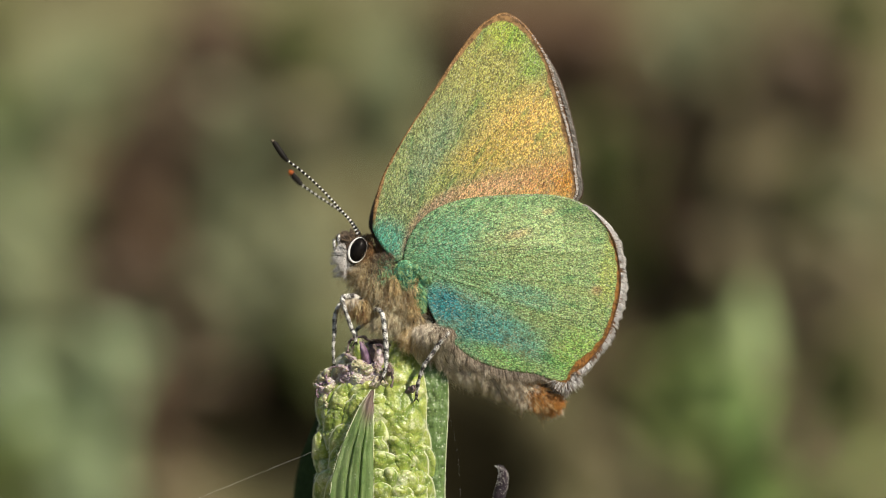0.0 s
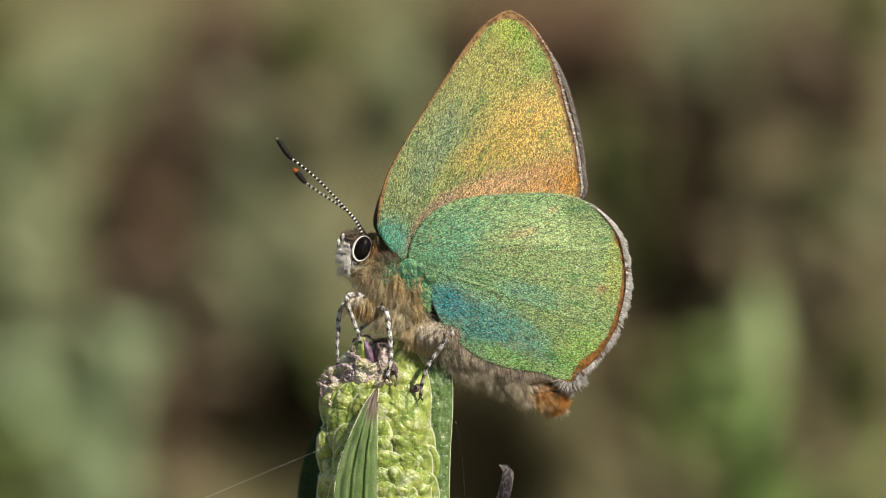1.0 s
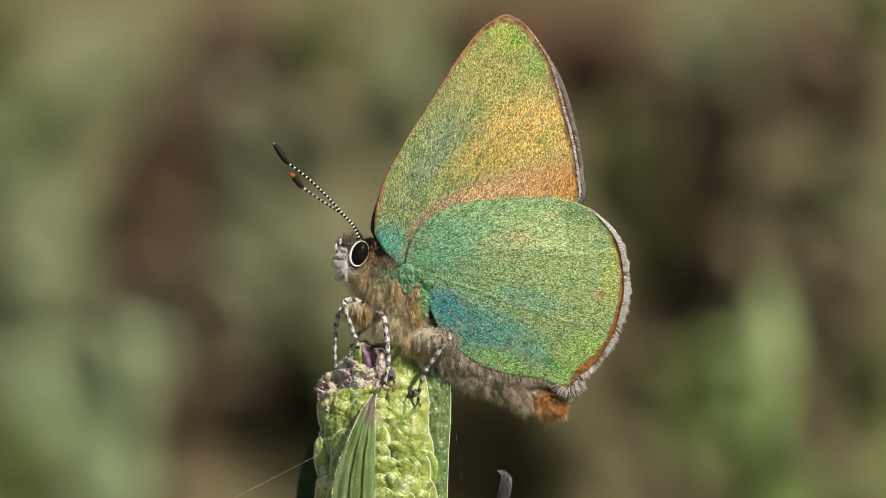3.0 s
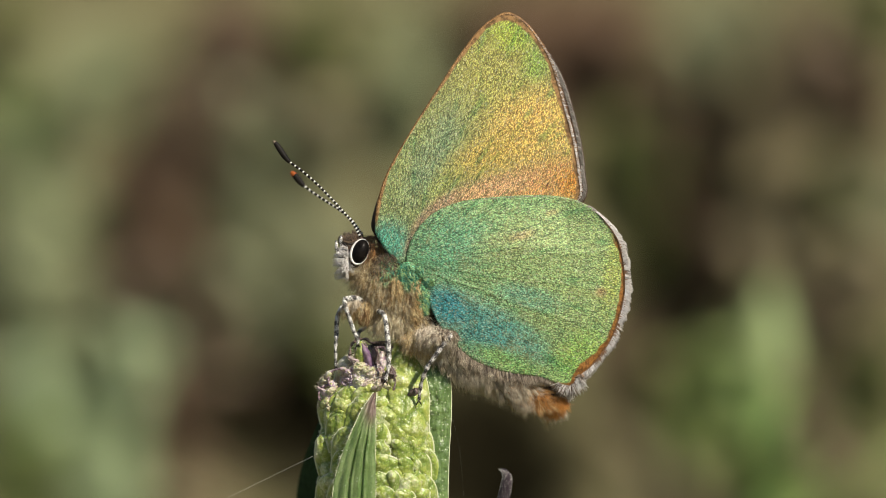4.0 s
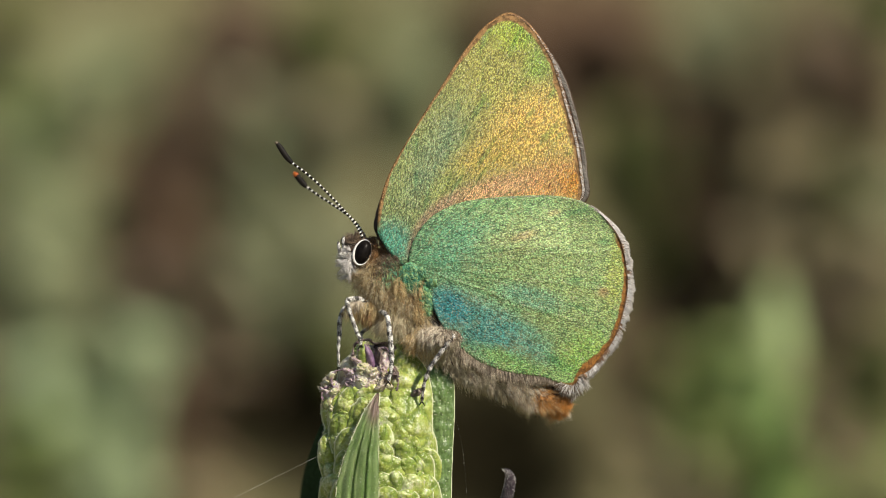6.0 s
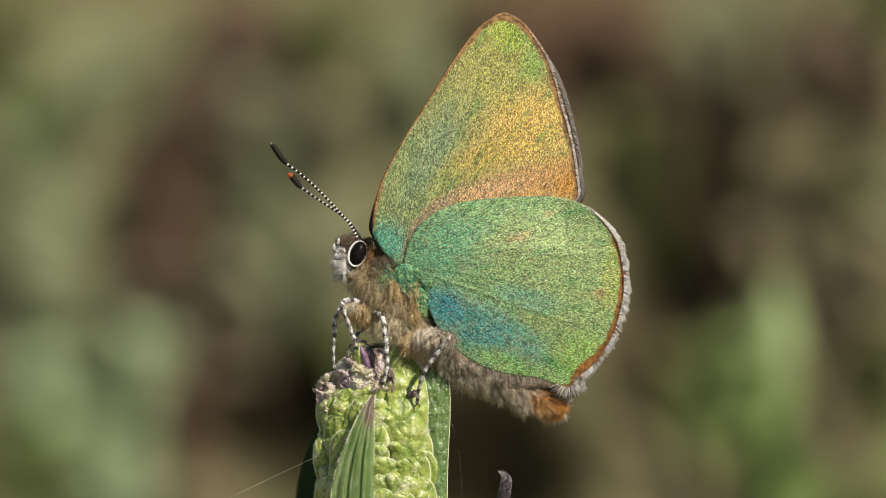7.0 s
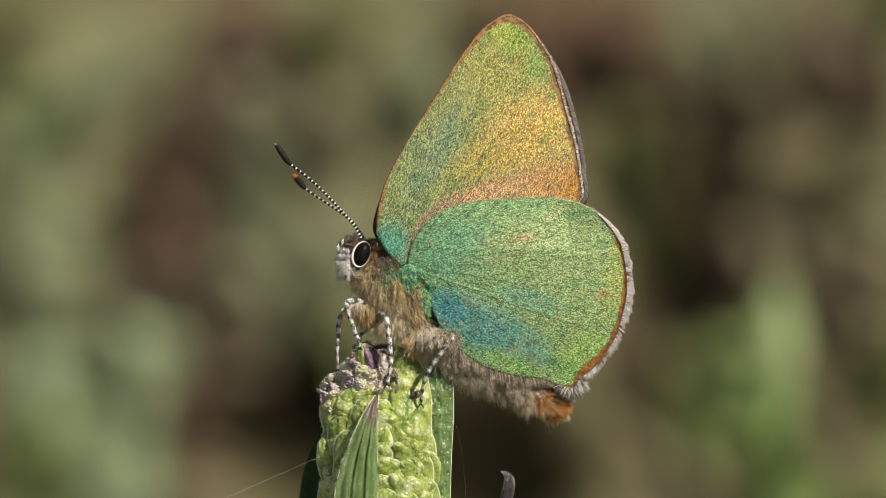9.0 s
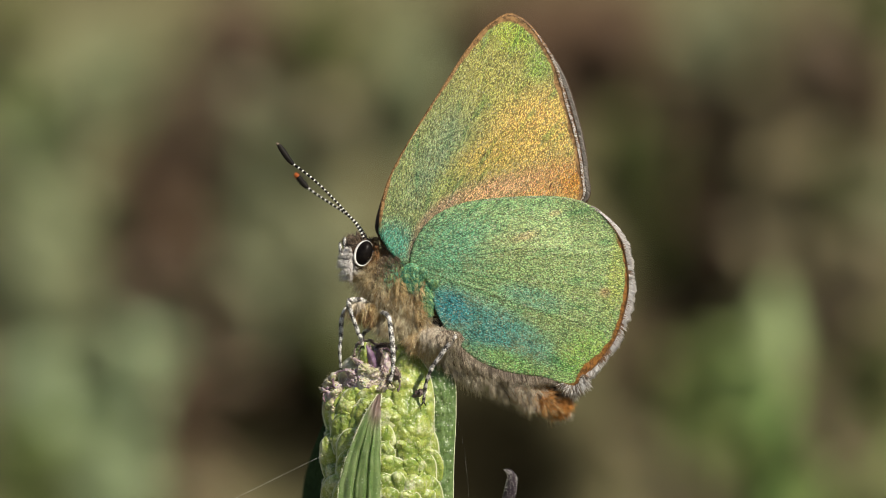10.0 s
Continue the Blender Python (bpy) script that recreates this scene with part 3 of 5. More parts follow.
HIND = [(724, 462), (724, 440), (738, 406), (768, 374), (818, 352), (880, 344), (940, 341), (990, 343), (1030, 353),
        (1060, 373), (1083, 398), (1098, 424), (1105, 455), (1109, 488), (1107, 522), (1099, 556), (1089, 586),
        (1073, 614), (1052, 640), (1029, 661), (1006, 679), (960, 662), (900, 653), (850, 636), (810, 606), (782, 572),
        (766, 540), (758, 505), (745, 480)]


def wing_mesh(outline, centre, depth_at, veins=(), rings=34, steps=9):
    """A thin two-faced wing blade with low vein ridges and two uv maps."""
    rim = spline(outline, steps, closed=True)
    n = len(rim)
    rs = [0.0] + [(i / rings) ** 0.85 for i in range(1, rings + 1)]
    bm = bmesh.new()
    uv_s, uv_r = bm.loops.layers.uv.new("scales"), bm.loops.layers.uv.new("rim")
    data = {}

    def vert(u, v, side, k, r):
        d = depth_at(u, v)
        ang, rad = math.atan2(v - WING_ROOT[1], u - WING_ROOT[0]), math.hypot(u - WING_ROOT[0], v - WING_ROOT[1])
        for a in veins:
            d -= 0.022 * math.exp(-((ang - a) * rad / 3.0) ** 2) * min(1, rad / 60)
        d += 0.012 * noise.noise((u * 0.03, v * 0.03, 1.0))
        vt = bm.verts.new(g(u, v, d + (0.05 if side else 0)))
        data[vt] = (ang * rad * 0.03, rad * 0.03, k / n, r)
        return vt

    for side in (0, 1):
        mid = vert(*centre, side, 0, 0)
        grid = [[vert(centre[0] + r * (p[0] - centre[0]), centre[1] + r * (p[1] - centre[1]), side, k, r)
                 for k, p in enumerate(rim)] for r in rs[1:]]
        if side == 0:
            front = grid[-1]
        else:
            back = grid[-1]
        quads = [(mid, grid[0][k], grid[0][(k + 1) % n]) for k in range(n)]
        for a, b in zip(grid, grid[1:]):
            quads += [(a[k], b[k], b[(k + 1) % n], a[(k + 1) % n]) for k in range(n)]
        for q in quads:
            bm.faces.new(q if side == 0 else tuple(reversed(q)))
    for k in range(n):
        bm.faces.new((front[k], back[k], back[(k + 1) % n], front[(k + 1) % n]))
    for f in bm.faces:
        for loop in f.loops:
            s = data[loop.vert]
            loop[uv_s].uv = s[:2]
            loop[uv_r].uv = s[2:]
    bmesh.ops.recalc_face_normals(bm, faces=bm.faces)
    return bm


def rim_hairs(outline, first, last, count, length, depth_at, rng, lean=0.0, gap=None, inset=3.0, spread=0.25, ragged=1.0):
    """Roots and ways of a fringe along part of a wing's outline."""
    rim = spline(outline, 12, closed=True)
    roots, ways, lens = [], [], []
    a, b = first * 12, last * 12
    for i in range(count):
        s = a + (b - a) * (i + rng.random()) / count
        k = int(s) % len(rim)
        p, q = rim[k], rim[(k + 1) % len(rim)]
        p = p + (q - p) * (s - int(s))
        t = (q - rim[k]) / (np.linalg.norm(q - rim[k]) + 1e-9)
        out = np.array([-t[1], t[0]])
        c = np.mean(rim, axis=0)
        if np.dot(out, p - c) < 0:
            out = -out
        if gap and gap((s - a) / (b - a)) < rng.random():
            continue
        p = p - out * inset
        d = depth_at(*p) + 0.03 + rng.normal() * 0.05
        roots.append(g(p[0], p[1], d))
        w = out + t * (lean + rng.normal() * spread)
        ways.append((w[0], rng.normal() * 0.18, -w[1]))
        grow = min(1.0, 0.3 + 3 * (s - a) / (b - a), 0.4 + 6 * (b - s) / (b - a))
        tuft = 0.8 + ragged * (0.45 * noise.noise((s * 0.35, 2.0, length)) + 0.3 * noise.noise((s * 1.4, 5.0, length)))
        lens.append(GRID * length * (0.95 + ragged * (0.5 * rng.random() - 0.25)) * grow * tuft)
    return roots, ways, lens


def fore_depth(u, v):
    k = min(1.0, math.hypot(u - 712, v - 455) / 480)
    return -1.25 + 1.05 * k + 0.22 * math.sin((u - 660) / 380 * math.pi) * (1 - k)


def far_fore_depth(u, v):
    return 1.35 - 1.15 * min(1.0, math.hypot(u - 712, v - 455) / 480)


def hind_depth(u, v):
    k = min(1.0, math.hypot(u - 735, v - 462) / 400)
    bow = ((u - 900) / 210) ** 2 + ((v - 505) / 170) ** 2
    free = -1.30 + 0.50 * k - 0.30 * max(0.0, 1 - bow)
    # the front edge lies close on the forewing
    costa = np.interp(u, (724, 738, 768, 818, 880, 940, 1030), (440, 406, 374, 352, 344, 341, 353))
    w = max(0.0, min(1.0, 1 - (v - costa) / 90)) * max(0.0, min(1.0, (1060 - u) / 60))
    return free + (fore_depth(u, v) - 0.09 - free) * w


def far_hind_depth(u, v):
    return 1.5 - 0.8 * min(1.0, math.hypot(u - 735, v - 462) / 400)


LOCK = 0.00034   # width of a lock of hair


def fur_part(name, count, sampler, length, radius, material, parent, label="", seed=1, droop=0.2, curl=0.15, gather=0.8):
    """Fur sampled by a function of random numbers: root, way."""
    rng = np.random.default_rng(seed)
    roots, ways, lens = [], [], []
    for _ in range(count):
        root, way = sampler(rng)
        root = Vector(root)
        way = Vector(way) + noise.noise_vector(root * 1900) * 0.7
        cell = root / LOCK + noise.noise_vector(root * 1500) * 0.5
        core = Vector([math.floor(c) + 0.5 for c in cell])
        way += (core - cell) * gather
        roots.append(root)
        ways.append(way)
        lens.append(GRID * length * (0.55 + 0.55 * rng.random() + 0.25 * gather * noise.cell(core)))
    V, F = strands(roots, ways, lens, GRID * radius, droop, curl=curl, rng=rng)
    return arrays_part(name, V, F, material, parent, label)


def on_ellipsoid(centre, radii, turn, comb, stand, facing=-0.25):
    """A sampler: points on an ellipsoid's near side, hair combed along comb."""
    m = turn.to_3x3()
    comb = Vector(comb).normalized()

    def sample(rng):
        while True:
            q = Vector(rng.normal(size=3)).normalized()
            p = m @ Vector((q.x * radii[0], q.y * radii[1], q.z * radii[2]))
            nrm = (m @ Vector((q.x / radii[0], q.y / radii[1], q.z / radii[2]))).normalized()
            if nrm.y < -facing:
                break
        way = nrm * stand + comb * (1 - stand) + Vector(rng.normal(size=3)) * 0.16
        return centre + p * 0.97, way
    return sample


def butterfly():
    ident = Matrix.Identity(4)
    body = thing("butterfly", INSECT_FOOT,
                 "butterfly with closed shimmering green and copper wings on a bud",
                 "butterfly")
    mm = 0.001
    # wings
    veins_f = [math.atan2(v - WING_ROOT[1], u - WING_ROOT[0]) for u, v in
               ((800, 130), (870, 60), (930, 90), (965, 150), (985, 215), (1000, 270), (1010, 320))]
    veins_h = [math.atan2(v - WING_ROOT[1], u - WING_ROOT[0]) for u, v in
               ((940, 350), (1040, 380), (1090, 440), (1098, 510), (1075, 585), (1030, 640), (930, 650))]
    fore = part("forewing", wing_mesh(FORE, (840, 275), fore_depth, veins_f), M_FORE, body,
                "forewing underside, green at the base, gold and copper towards the edge")
    hind = part("hindwing", wing_mesh(HIND, (900, 505), hind_depth, veins_h), M_HIND, body,
                "rounded green hindwing underside with a blue sheen and brown rim")
    far_fore = part("forewing", wing_mesh(FORE_FAR, (842, 278), far_fore_depth, rings=14, steps=6), M_UPPER, body,
                    "second forewing, dull brown on its upper side")
    far_hind_outline = [(u - 7, v + 6) for u, v in HIND]
    far_hind_outline[19:22] = [(1016, 682), (988, 712), (950, 686)]
    far_hind = part("hindwing", wing_mesh(far_hind_outline, (902, 511), far_hind_depth, rings=14, steps=6), M_UPPER,
                    body, "second hindwing, dull brown on its upper side")
    rng = np.random.default_rng(11)

    def fringe(parent, outline, first, last, count, length, depth_at, material, radius, **more):
        r, w, l = rim_hairs(outline, first, last, count, length, depth_at, rng, **more)
        V, F = strands(r, w, l, GRID * radius, 0.1, rng=rng)
        arrays_part("fringe", V, F, material, parent)

    fringe(fore, FORE, 11, 20, 900, 6, fore_depth, M_FRINGE_BROWN, 0.8, lean=0.6, spread=0.3)
    fringe(fore, FORE, 12, 20.2, 620, 7, fore_depth, M_FRINGE, 0.7, lean=0.5, gap=lambda s: 0.75 + 0.25 * s)
    fringe(fore, FORE, 15.5, 20.2, 520, 5, fore_depth, M_FUR_WHITE, 0.9, lean=0.2, inset=2.5)
    fringe(fore, FORE, 3.5, 11, 500, 4, fore_depth, M_COSTA, 0.8, lean=0.9)
    fringe(far_fore, FORE_FAR, 11, 20.4, 3000, 12, far_fore_depth, M_FRINGE_GREY, 0.9, lean=0.7, spread=0.08, inset=8, ragged=0.15)
    fringe(far_fore, FORE_FAR, 11, 20.4, 1600, 8, far_fore_depth, M_FRINGE_BROWN, 0.8, lean=0.5, spread=0.2, inset=13, ragged=0.5)
    patches = lambda s: 0.06 if abs(s - 0.635) < 0.036 or abs(s - 0.80) < 0.05 or abs(s - 0.35) < 0.012 or abs(s - 0.93) < 0.02 else 0.95
    fringe(hind, HIND, 8.9, 19.6, 9000, 14.5, hind_depth, M_FRINGE, 0.8, gap=patches, lean=0.35, inset=1, spread=0.1, ragged=0.6)
    fringe(hind, HIND, 8.4, 19.6, 5200, 13.5, lambda u, v: hind_depth(u, v) + 0.07, M_FRINGE_GREY, 1.0, gap=patches, lean=0.3, inset=1, spread=0.07, ragged=0.4)
    fringe(hind, HIND, 9.5, 20, 1200, 9, hind_depth, M_FRINGE_BROWN, 0.9)
    fringe(hind, HIND, 4, 9, 420, 4, hind_depth, M_FRINGE_GREY, 0.5, lean=0.6)
    fringe(far_hind, far_hind_outline, 8, 18.5, 300, 7, far_hind_depth, M_FRINGE_GREY, 0.6, lean=0.2)
    fringe(far_hind, far_hind_outline, 18.3, 20.6, 260, 17, far_hind_depth, M_FUR_WHITE, 0.7, lean=0.2, gap=lambda s: 0.7)
    fringe(far_hind, far_hind_outline, 18.3, 20.6, 260, 14, far_hind_depth, M_FUR_DARK, 0.8, lean=0.2)
    fringe(hind, HIND, 19.0, 19.35, 50, 20, hind_depth, M_FUR_DARK, 0.9, lean=-0.9, inset=6)
    fringe(hind, HIND, 19.3, 20.6, 130, 24, hind_depth, M_FUR_DARK, 0.8, lean=0.4)
    fringe(hind, HIND, 18.6, 20.3, 300, 26, hind_depth, M_FRINGE, 0.7, lean=0.2, spread=0.3)
    fringe(hind, HIND, 18.8, 20.3, 160, 24, hind_depth, M_FUR_DARK, 0.7, lean=0.2, spread=0.3)
    fringe(hind, HIND, 20.05, 20.45, 46, 22, hind_depth, M_FUR_WHITE, 0.7, lean=0.5)

    # thorax, abdomen, head
    turn = Matrix.Rotation(radians(45), 4, "Y")
    bm = bmesh.new()
    centre = g(697, 508, 0.3)
    size = (2.35 * mm, 1.35 * mm, 1.35 * mm)
    ellipsoid(bm, centre, size, turn)
    thorax = part("thorax", bm, M_SKIN, body, "thorax clothed in long tawny fur")
    comb = (0.15, -0.3, -0.8)
    fur_part("fur", 9500, on_ellipsoid(centre, size, turn, comb, 0.45), 24, 0.27, M_FUR, thorax, seed=2, droop=0.25, curl=0.22)
    fur_part("fur", 7000, on_ellipsoid(centre, size, turn, comb, 0.5), 30, 0.26, M_FUR_PALE, thorax, seed=4, droop=0.25, curl=0.22)
    fur_part("fur", 800, on_ellipsoid(centre, size, turn, comb, 0.55), 27, 0.42, M_FUR_PALE, thorax, seed=40, droop=0.2, curl=0.4)
    fur_part("fur", 420, on_ellipsoid(centre, size, turn, comb, 0.3), 22, 0.6, M_COLLAR, thorax, seed=3, droop=0.2, curl=0.3)
    fur_part("fur", 900, on_ellipsoid(g(733, 552, 0), (1.2 * mm, 1.1 * mm, 0.8 * mm), turn, (-0.1, -0.2, -0.9), 0.4), 22,
             0.3, M_FUR, thorax, seed=5, droop=0.3, curl=0.2)
    fur_part("fur", 1000, on_ellipsoid(g(684, 462, -0.35), (0.55 * mm, 1.0 * mm, 1.15 * mm), turn, (0.35, -0.35, -0.8), 0.35), 17,
             0.36, M_FUR_DARK, thorax, seed=41, droop=0.15)
    # green-gold flecks on the shoulder
    fur_part("green_down", 620, on_ellipsoid(g(690, 478, -0.4), (0.75 * mm, 1.0 * mm, 1.1 * mm), turn, (0.3, -0.4, -0.8), 0.45), 9,
             0.9, M_FLECK, thorax, "green-gold scales among the fur", seed=6, droop=0.1)
    # green shoulder plates between the wing roots
    def plate(u, v, d, ru, rv):
        bm = wing_mesh([(u + ru * math.cos(a) * (1 + 0.12 * math.sin(3 * a)), v + rv * math.sin(a))
                        for a in [i * math.pi / 5 for i in range(10)]], (u, v),
                       lambda x, y: d + 0.18 * (((x - u) / ru) ** 2 + ((y - v) / rv) ** 2), rings=8, steps=5)
        for vt in bm.verts:
            vt.co += Vector((0, -1, 0)) * noise.noise(vt.co * 4500) * 0.00009
        shoulder = part("shoulder_plate", bm, M_SHOULDER, thorax, "small plate of bright green scales")
        fur_part("green_down", 900, on_ellipsoid(g(u, v, d + 0.38), (ru * GRID * 1.02, 0.42 * mm, rv * GRID * 1.02), ident, (0.5, -0.4, -0.6), 0.25),
                 6.5, 0.8, M_FLECK, shoulder, seed=int(u), droop=0.1)
        return shoulder
    plate(724, 484, -1.50, 20, 26)
    plate(752, 524, -1.50, 12, 27)
    plate(762, 493, -1.48, 13, 10)
    plate(743, 474, -1.40, 15, 12)

    # tawny hair that half covers the plates
    for seed, u, v, n in ((51, 704, 500, 420), (52, 738, 540, 360), (53, 738, 506, 160)):
        fur_part("fur", n, on_ellipsoid(g(u, v, -1.1), (0.3 * mm, 0.5 * mm, 0.55 * mm), ident, (0.35, -0.25, -0.8), 0.3), 17,
                 0.36, M_FUR, thorax, seed=seed, droop=0.15)

    spine = spline([(735, 555, 0.1), (790, 606, 0.05), (850, 644, 0.0), (910, 672, 0.0), (962, 698, 0.03), (1000, 714, 0.15)], 8)
    radii = np.interp(np.linspace(0, 1, len(spine)), [0, 0.2, 0.5, 0.8, 0.93, 1], [1.0, 0.88, 0.72, 0.64, 0.5, 0.15]) * mm
    bm = tube(bmesh.new(), [g(*p) for p in spine], radii, 20)
    abdomen = part("abdomen", bm, M_SKIN, body, "abdomen with shaggy brown and grey fur")

    def along(lo, hi, low_side=0.0, fan=1.0):
        def sample(rng):
            s = lo + (hi - lo) * rng.random()
            x = s * (len(spine) - 1)
            i = min(int(x), len(spine) - 2)
            p = spine[i] + (spine[i + 1] - spine[i]) * (x - i)
            t = Vector(g(*spine[i + 1]) - g(*spine[i])).normalized()
            r = float(np.interp(s, np.linspace(0, 1, len(radii)), radii))
            a = rng.uniform(-0.5, fan) * math.pi * 0.62 + low_side
            down = Vector((0, 0, -1)) - t * t.dot(Vector((0, 0, -1)))
            down.normalize()
            near = t.cross(down)
            if near.y > 0:
                near = -near
            nrm = down * math.cos(a) + near * math.sin(a)
            way = nrm * 0.42 + t * 0.75 + Vector(rng.normal(size=3)) * 0.14 + Vector((0, 0, -0.35))
            return g(*p) + nrm * r * 0.95, way
        return sample
    fur_part("fur", 10500, along(0.02, 0.72, 0.25), 28, 0.27, M_FUR_GREY, abdomen, seed=7, droop=0.2, curl=0.1)
    fur_part("fur", 5200, along(0.05, 0.74, 0.5), 24, 0.3, M_FUR_GREY, abdomen, seed=8, droop=0.15, curl=0.1)
    fur_part("fur", 700, along(0.1, 0.85, 1.1), 22, 0.4, M_FUR_DARK, abdomen, seed=9, droop=0.1)
    fur_part("fur", 3200, along(0.66, 0.97, 0.5), 15, 0.38, M_FUR_ORANGE, abdomen, "rust-orange tail tuft", seed=10, droop=0.1)
    fur_part("fur", 1500, along(0.54, 0.92, 0.6), 20, 0.34, M_FUR_ORANGE, abdomen, seed=13, droop=0.12)
    fur_part("fur", 700, along(0.60, 0.85, 0.3), 24, 0.32, M_FUR, abdomen, seed=14, droop=0.15)
    fur_part("fur", 1000, along(0.66, 1.0, 0.1, 0.0), 23, 0.36, M_FUR_GREY, abdomen, seed=12, droop=0.1)

    # a dark fringe of long hair along the hindwing's lower edge
    r, w, l = rim_hairs(HIND, 20.4, 25, 3800, 27, lambda u, v: hind_depth(u, v) + 0.1, rng, lean=-0.5, inset=4, spread=0.16, ragged=0.6)
    V, F = strands(r, w, l, GRID * 0.4, 0.3, rng=rng)
    arrays_part("fringe", V, F, M_FUR_FRINGE, hind)
    r, w, l = rim_hairs(HIND, 20.6, 24.5, 1100, 27, lambda u, v: hind_depth(u, v) + 0.12, rng, lean=-0.5, inset=0, spread=0.16, ragged=0.6)
    V, F = strands(r, w, l, GRID * 0.35, 0.3, rng=rng)
    arrays_part("fringe", V, F, M_FUR_GREY, hind)

    head_at = g(634, 444, 0.1)
    bm = bmesh.new()
    ellipsoid(bm, head_at, (0.8 * mm, 0.85 * mm, 1.0 * mm), Matrix.Rotation(radians(15), 4, "Y"))
    head = part("head", bm, M_SKIN, body, "small furry head")
    fur_part("fur", 700, on_ellipsoid(g(630, 424, 0.1), (0.62 * mm, 0.7 * mm, 0.35 * mm), ident, (-0.4, -0.1, 0.6), 0.5), 12,
             0.7, M_FUR_DARK, head, seed=21, droop=-0.1)
    fur_part("fur", 1100, on_ellipsoid(g(616, 457, -0.35), (0.32 * mm, 0.6 * mm, 0.78 * mm), ident, (-0.6, -0.3, -0.3), 0.45), 17,
             0.42, M_FUR_WHITE, head, "white hair of the face", seed=22, droop=0.1)
    fur_part("fur", 2200, on_ellipsoid(g(664, 455, 0.2), (0.6 * mm, 0.9 * mm, 1.3 * mm), ident, (0.1, -0.2, -0.8), 0.4), 24,
             0.4, M_COLLAR, head, "collar of rusty brown hair", seed=23, droop=0.2)
    fur_part("fur", 1500, on_ellipsoid(g(662, 470, 0.2), (0.6 * mm, 1.0 * mm, 1.2 * mm), ident, (0.0, -0.2, -0.9), 0.4), 28,
             0.35, M_FUR, head, seed=24, droop=0.2)
    # palps
    for u0, v0, u1, v1, d in ((610, 462, 598, 420, -0.6), (617, 452, 607, 411, -0.35)):
        palp = part("palp", tube(bmesh.new(), [g(*p) for p in spline([(u0, v0, d), (u0 - 9, (v0 + v1) / 2, d - 0.1), (u1, v1, d)], 5)],
                                 [GRID * k for k in (3, 3, 3, 3, 3, 3, 3, 3, 2.8, 2.4, 1.2)], 8), M_LEG, head)
    eye_at = g(641, 440, -0.85)
    lean = Matrix.Rotation(radians(20), 4, "Y")
    bm = bmesh.new()
    ellipsoid(bm, eye_at, (0.43 * mm, 0.40 * mm, 0.66 * mm), lean, 32, 24)
    eye = part("eye", bm, M_EYE, head, "glossy black oval eye")
    ring = [eye_at + lean @ Vector((0.45 * mm * math.cos(a), -0.12 * mm, 0.68 * mm * math.sin(a)))
            for a in [2 * math.pi * i / 40 for i in range(41)]]
    thick = [GRID * (0.1 + 2.3 * ((1 - math.cos(2 * math.pi * i / 40 - 0.5)) / 2) ** 1.3) for i in range(41)]
    part("eye_rim", tube(bmesh.new(), ring, thick, 8, caps=False), M_EYE_RIM, eye, "white rim round the eye")

    # antennae
    for points, wide, tip, label in (
            ([(641, 414, -0.5), (628, 390, -0.5), (608, 366, -0.5), (585, 341, -0.4), (563, 319, -0.3), (540, 299, -0.2), (517, 282, -0.1)],
             [(517, 282, -0.1, 3.4), (508, 272, -0.1, 5.2), (500, 260, -0.1, 5.4), (494, 251, -0.1, 4.6), (488, 245, -0.1, 2.0)],
             M_PALE_TIP, "antenna ringed black and white, seen from its pale club"),
            ([(645, 412, 0.4), (627, 386, 0.9), (606, 368, 1.5), (585, 354, 2.0), (565, 341, 2.5), (548, 329, 2.9), (541, 324, 3.0)],
             [(541, 324, 3.0, 3.6), (535, 317, 3.1, 5.8), (529, 310, 3.2, 5.8), (524, 304, 3.2, 5.2), (519, 300, 3.2, 2.6)],
             M_CLUB_TIP, "antenna ringed black and white, with an orange club tip")):
        line = spline(points, 10)
        antenna = part("antenna", tube(bmesh.new(), [g(*p) for p in line], [GRID * 1.95] * len(line), 8), M_BLACK, body, label)
        bm = bmesh.new()
        run = np.r_[0, np.cumsum(np.linalg.norm(np.diff(line[:, :2], axis=0), axis=1))]
        s = 4.0
        while s < run[-1] - 2:
            ps = [g(*[np.interp(s + o, run, line[:, k]) for k in range(3)]) for o in (-1.5, -0.9, 0.9, 1.5)]
            tube(bm, ps, [GRID * k for k in (1.9, 2.3, 2.3, 1.9)], 8)
            s += 8.6 * (0.72 + 0.38 * s / run[-1])
        part("white_rings", bm, M_RING, antenna, "white scale rings")
        club = spline(wide, 5)
        part("club", tube(bmesh.new(), [g(*p[:3]) for p in club], [GRID * p[3] for p in club], 12), M_BLACK, antenna, "black club")
        last = club[-4:] if tip is M_PALE_TIP else club[-7:]
        part("club_tip", tube(bmesh.new(), [g(p[0] - 0.5, p[1] - 0.5, p[2] - 0.05) for p in last], [GRID * (p[3] + 0.25) for p in last], 12), tip, antenna)

    # legs: femur, tibia and jointed foot each with its own pale bands
    def leg(label, joints, widths, skin=M_LEG):
        base = None
        for i, name in enumerate(("femur", "tibia", "tarsus")):
            seg = joints[i]
            line = spline(seg, 6)
            rr = np.interp(np.linspace(0, 1, len(line)), np.linspace(0, 1, len(widths[i])), widths[i]) * GRID * 0.86
            if i == 2:
                rr = rr * np.array([1.0 + 0.22 * math.sin(k * 1.9) for k in range(len(line))])
            bm = tube(bmesh.new(), [g(*p) for p in line], rr, 10)
            if base is None:
                base = part("leg", bm, skin, body, label)
            else:
                part(name, bm, skin, base)
        end = joints[2][-1]
        bm = bmesh.new()
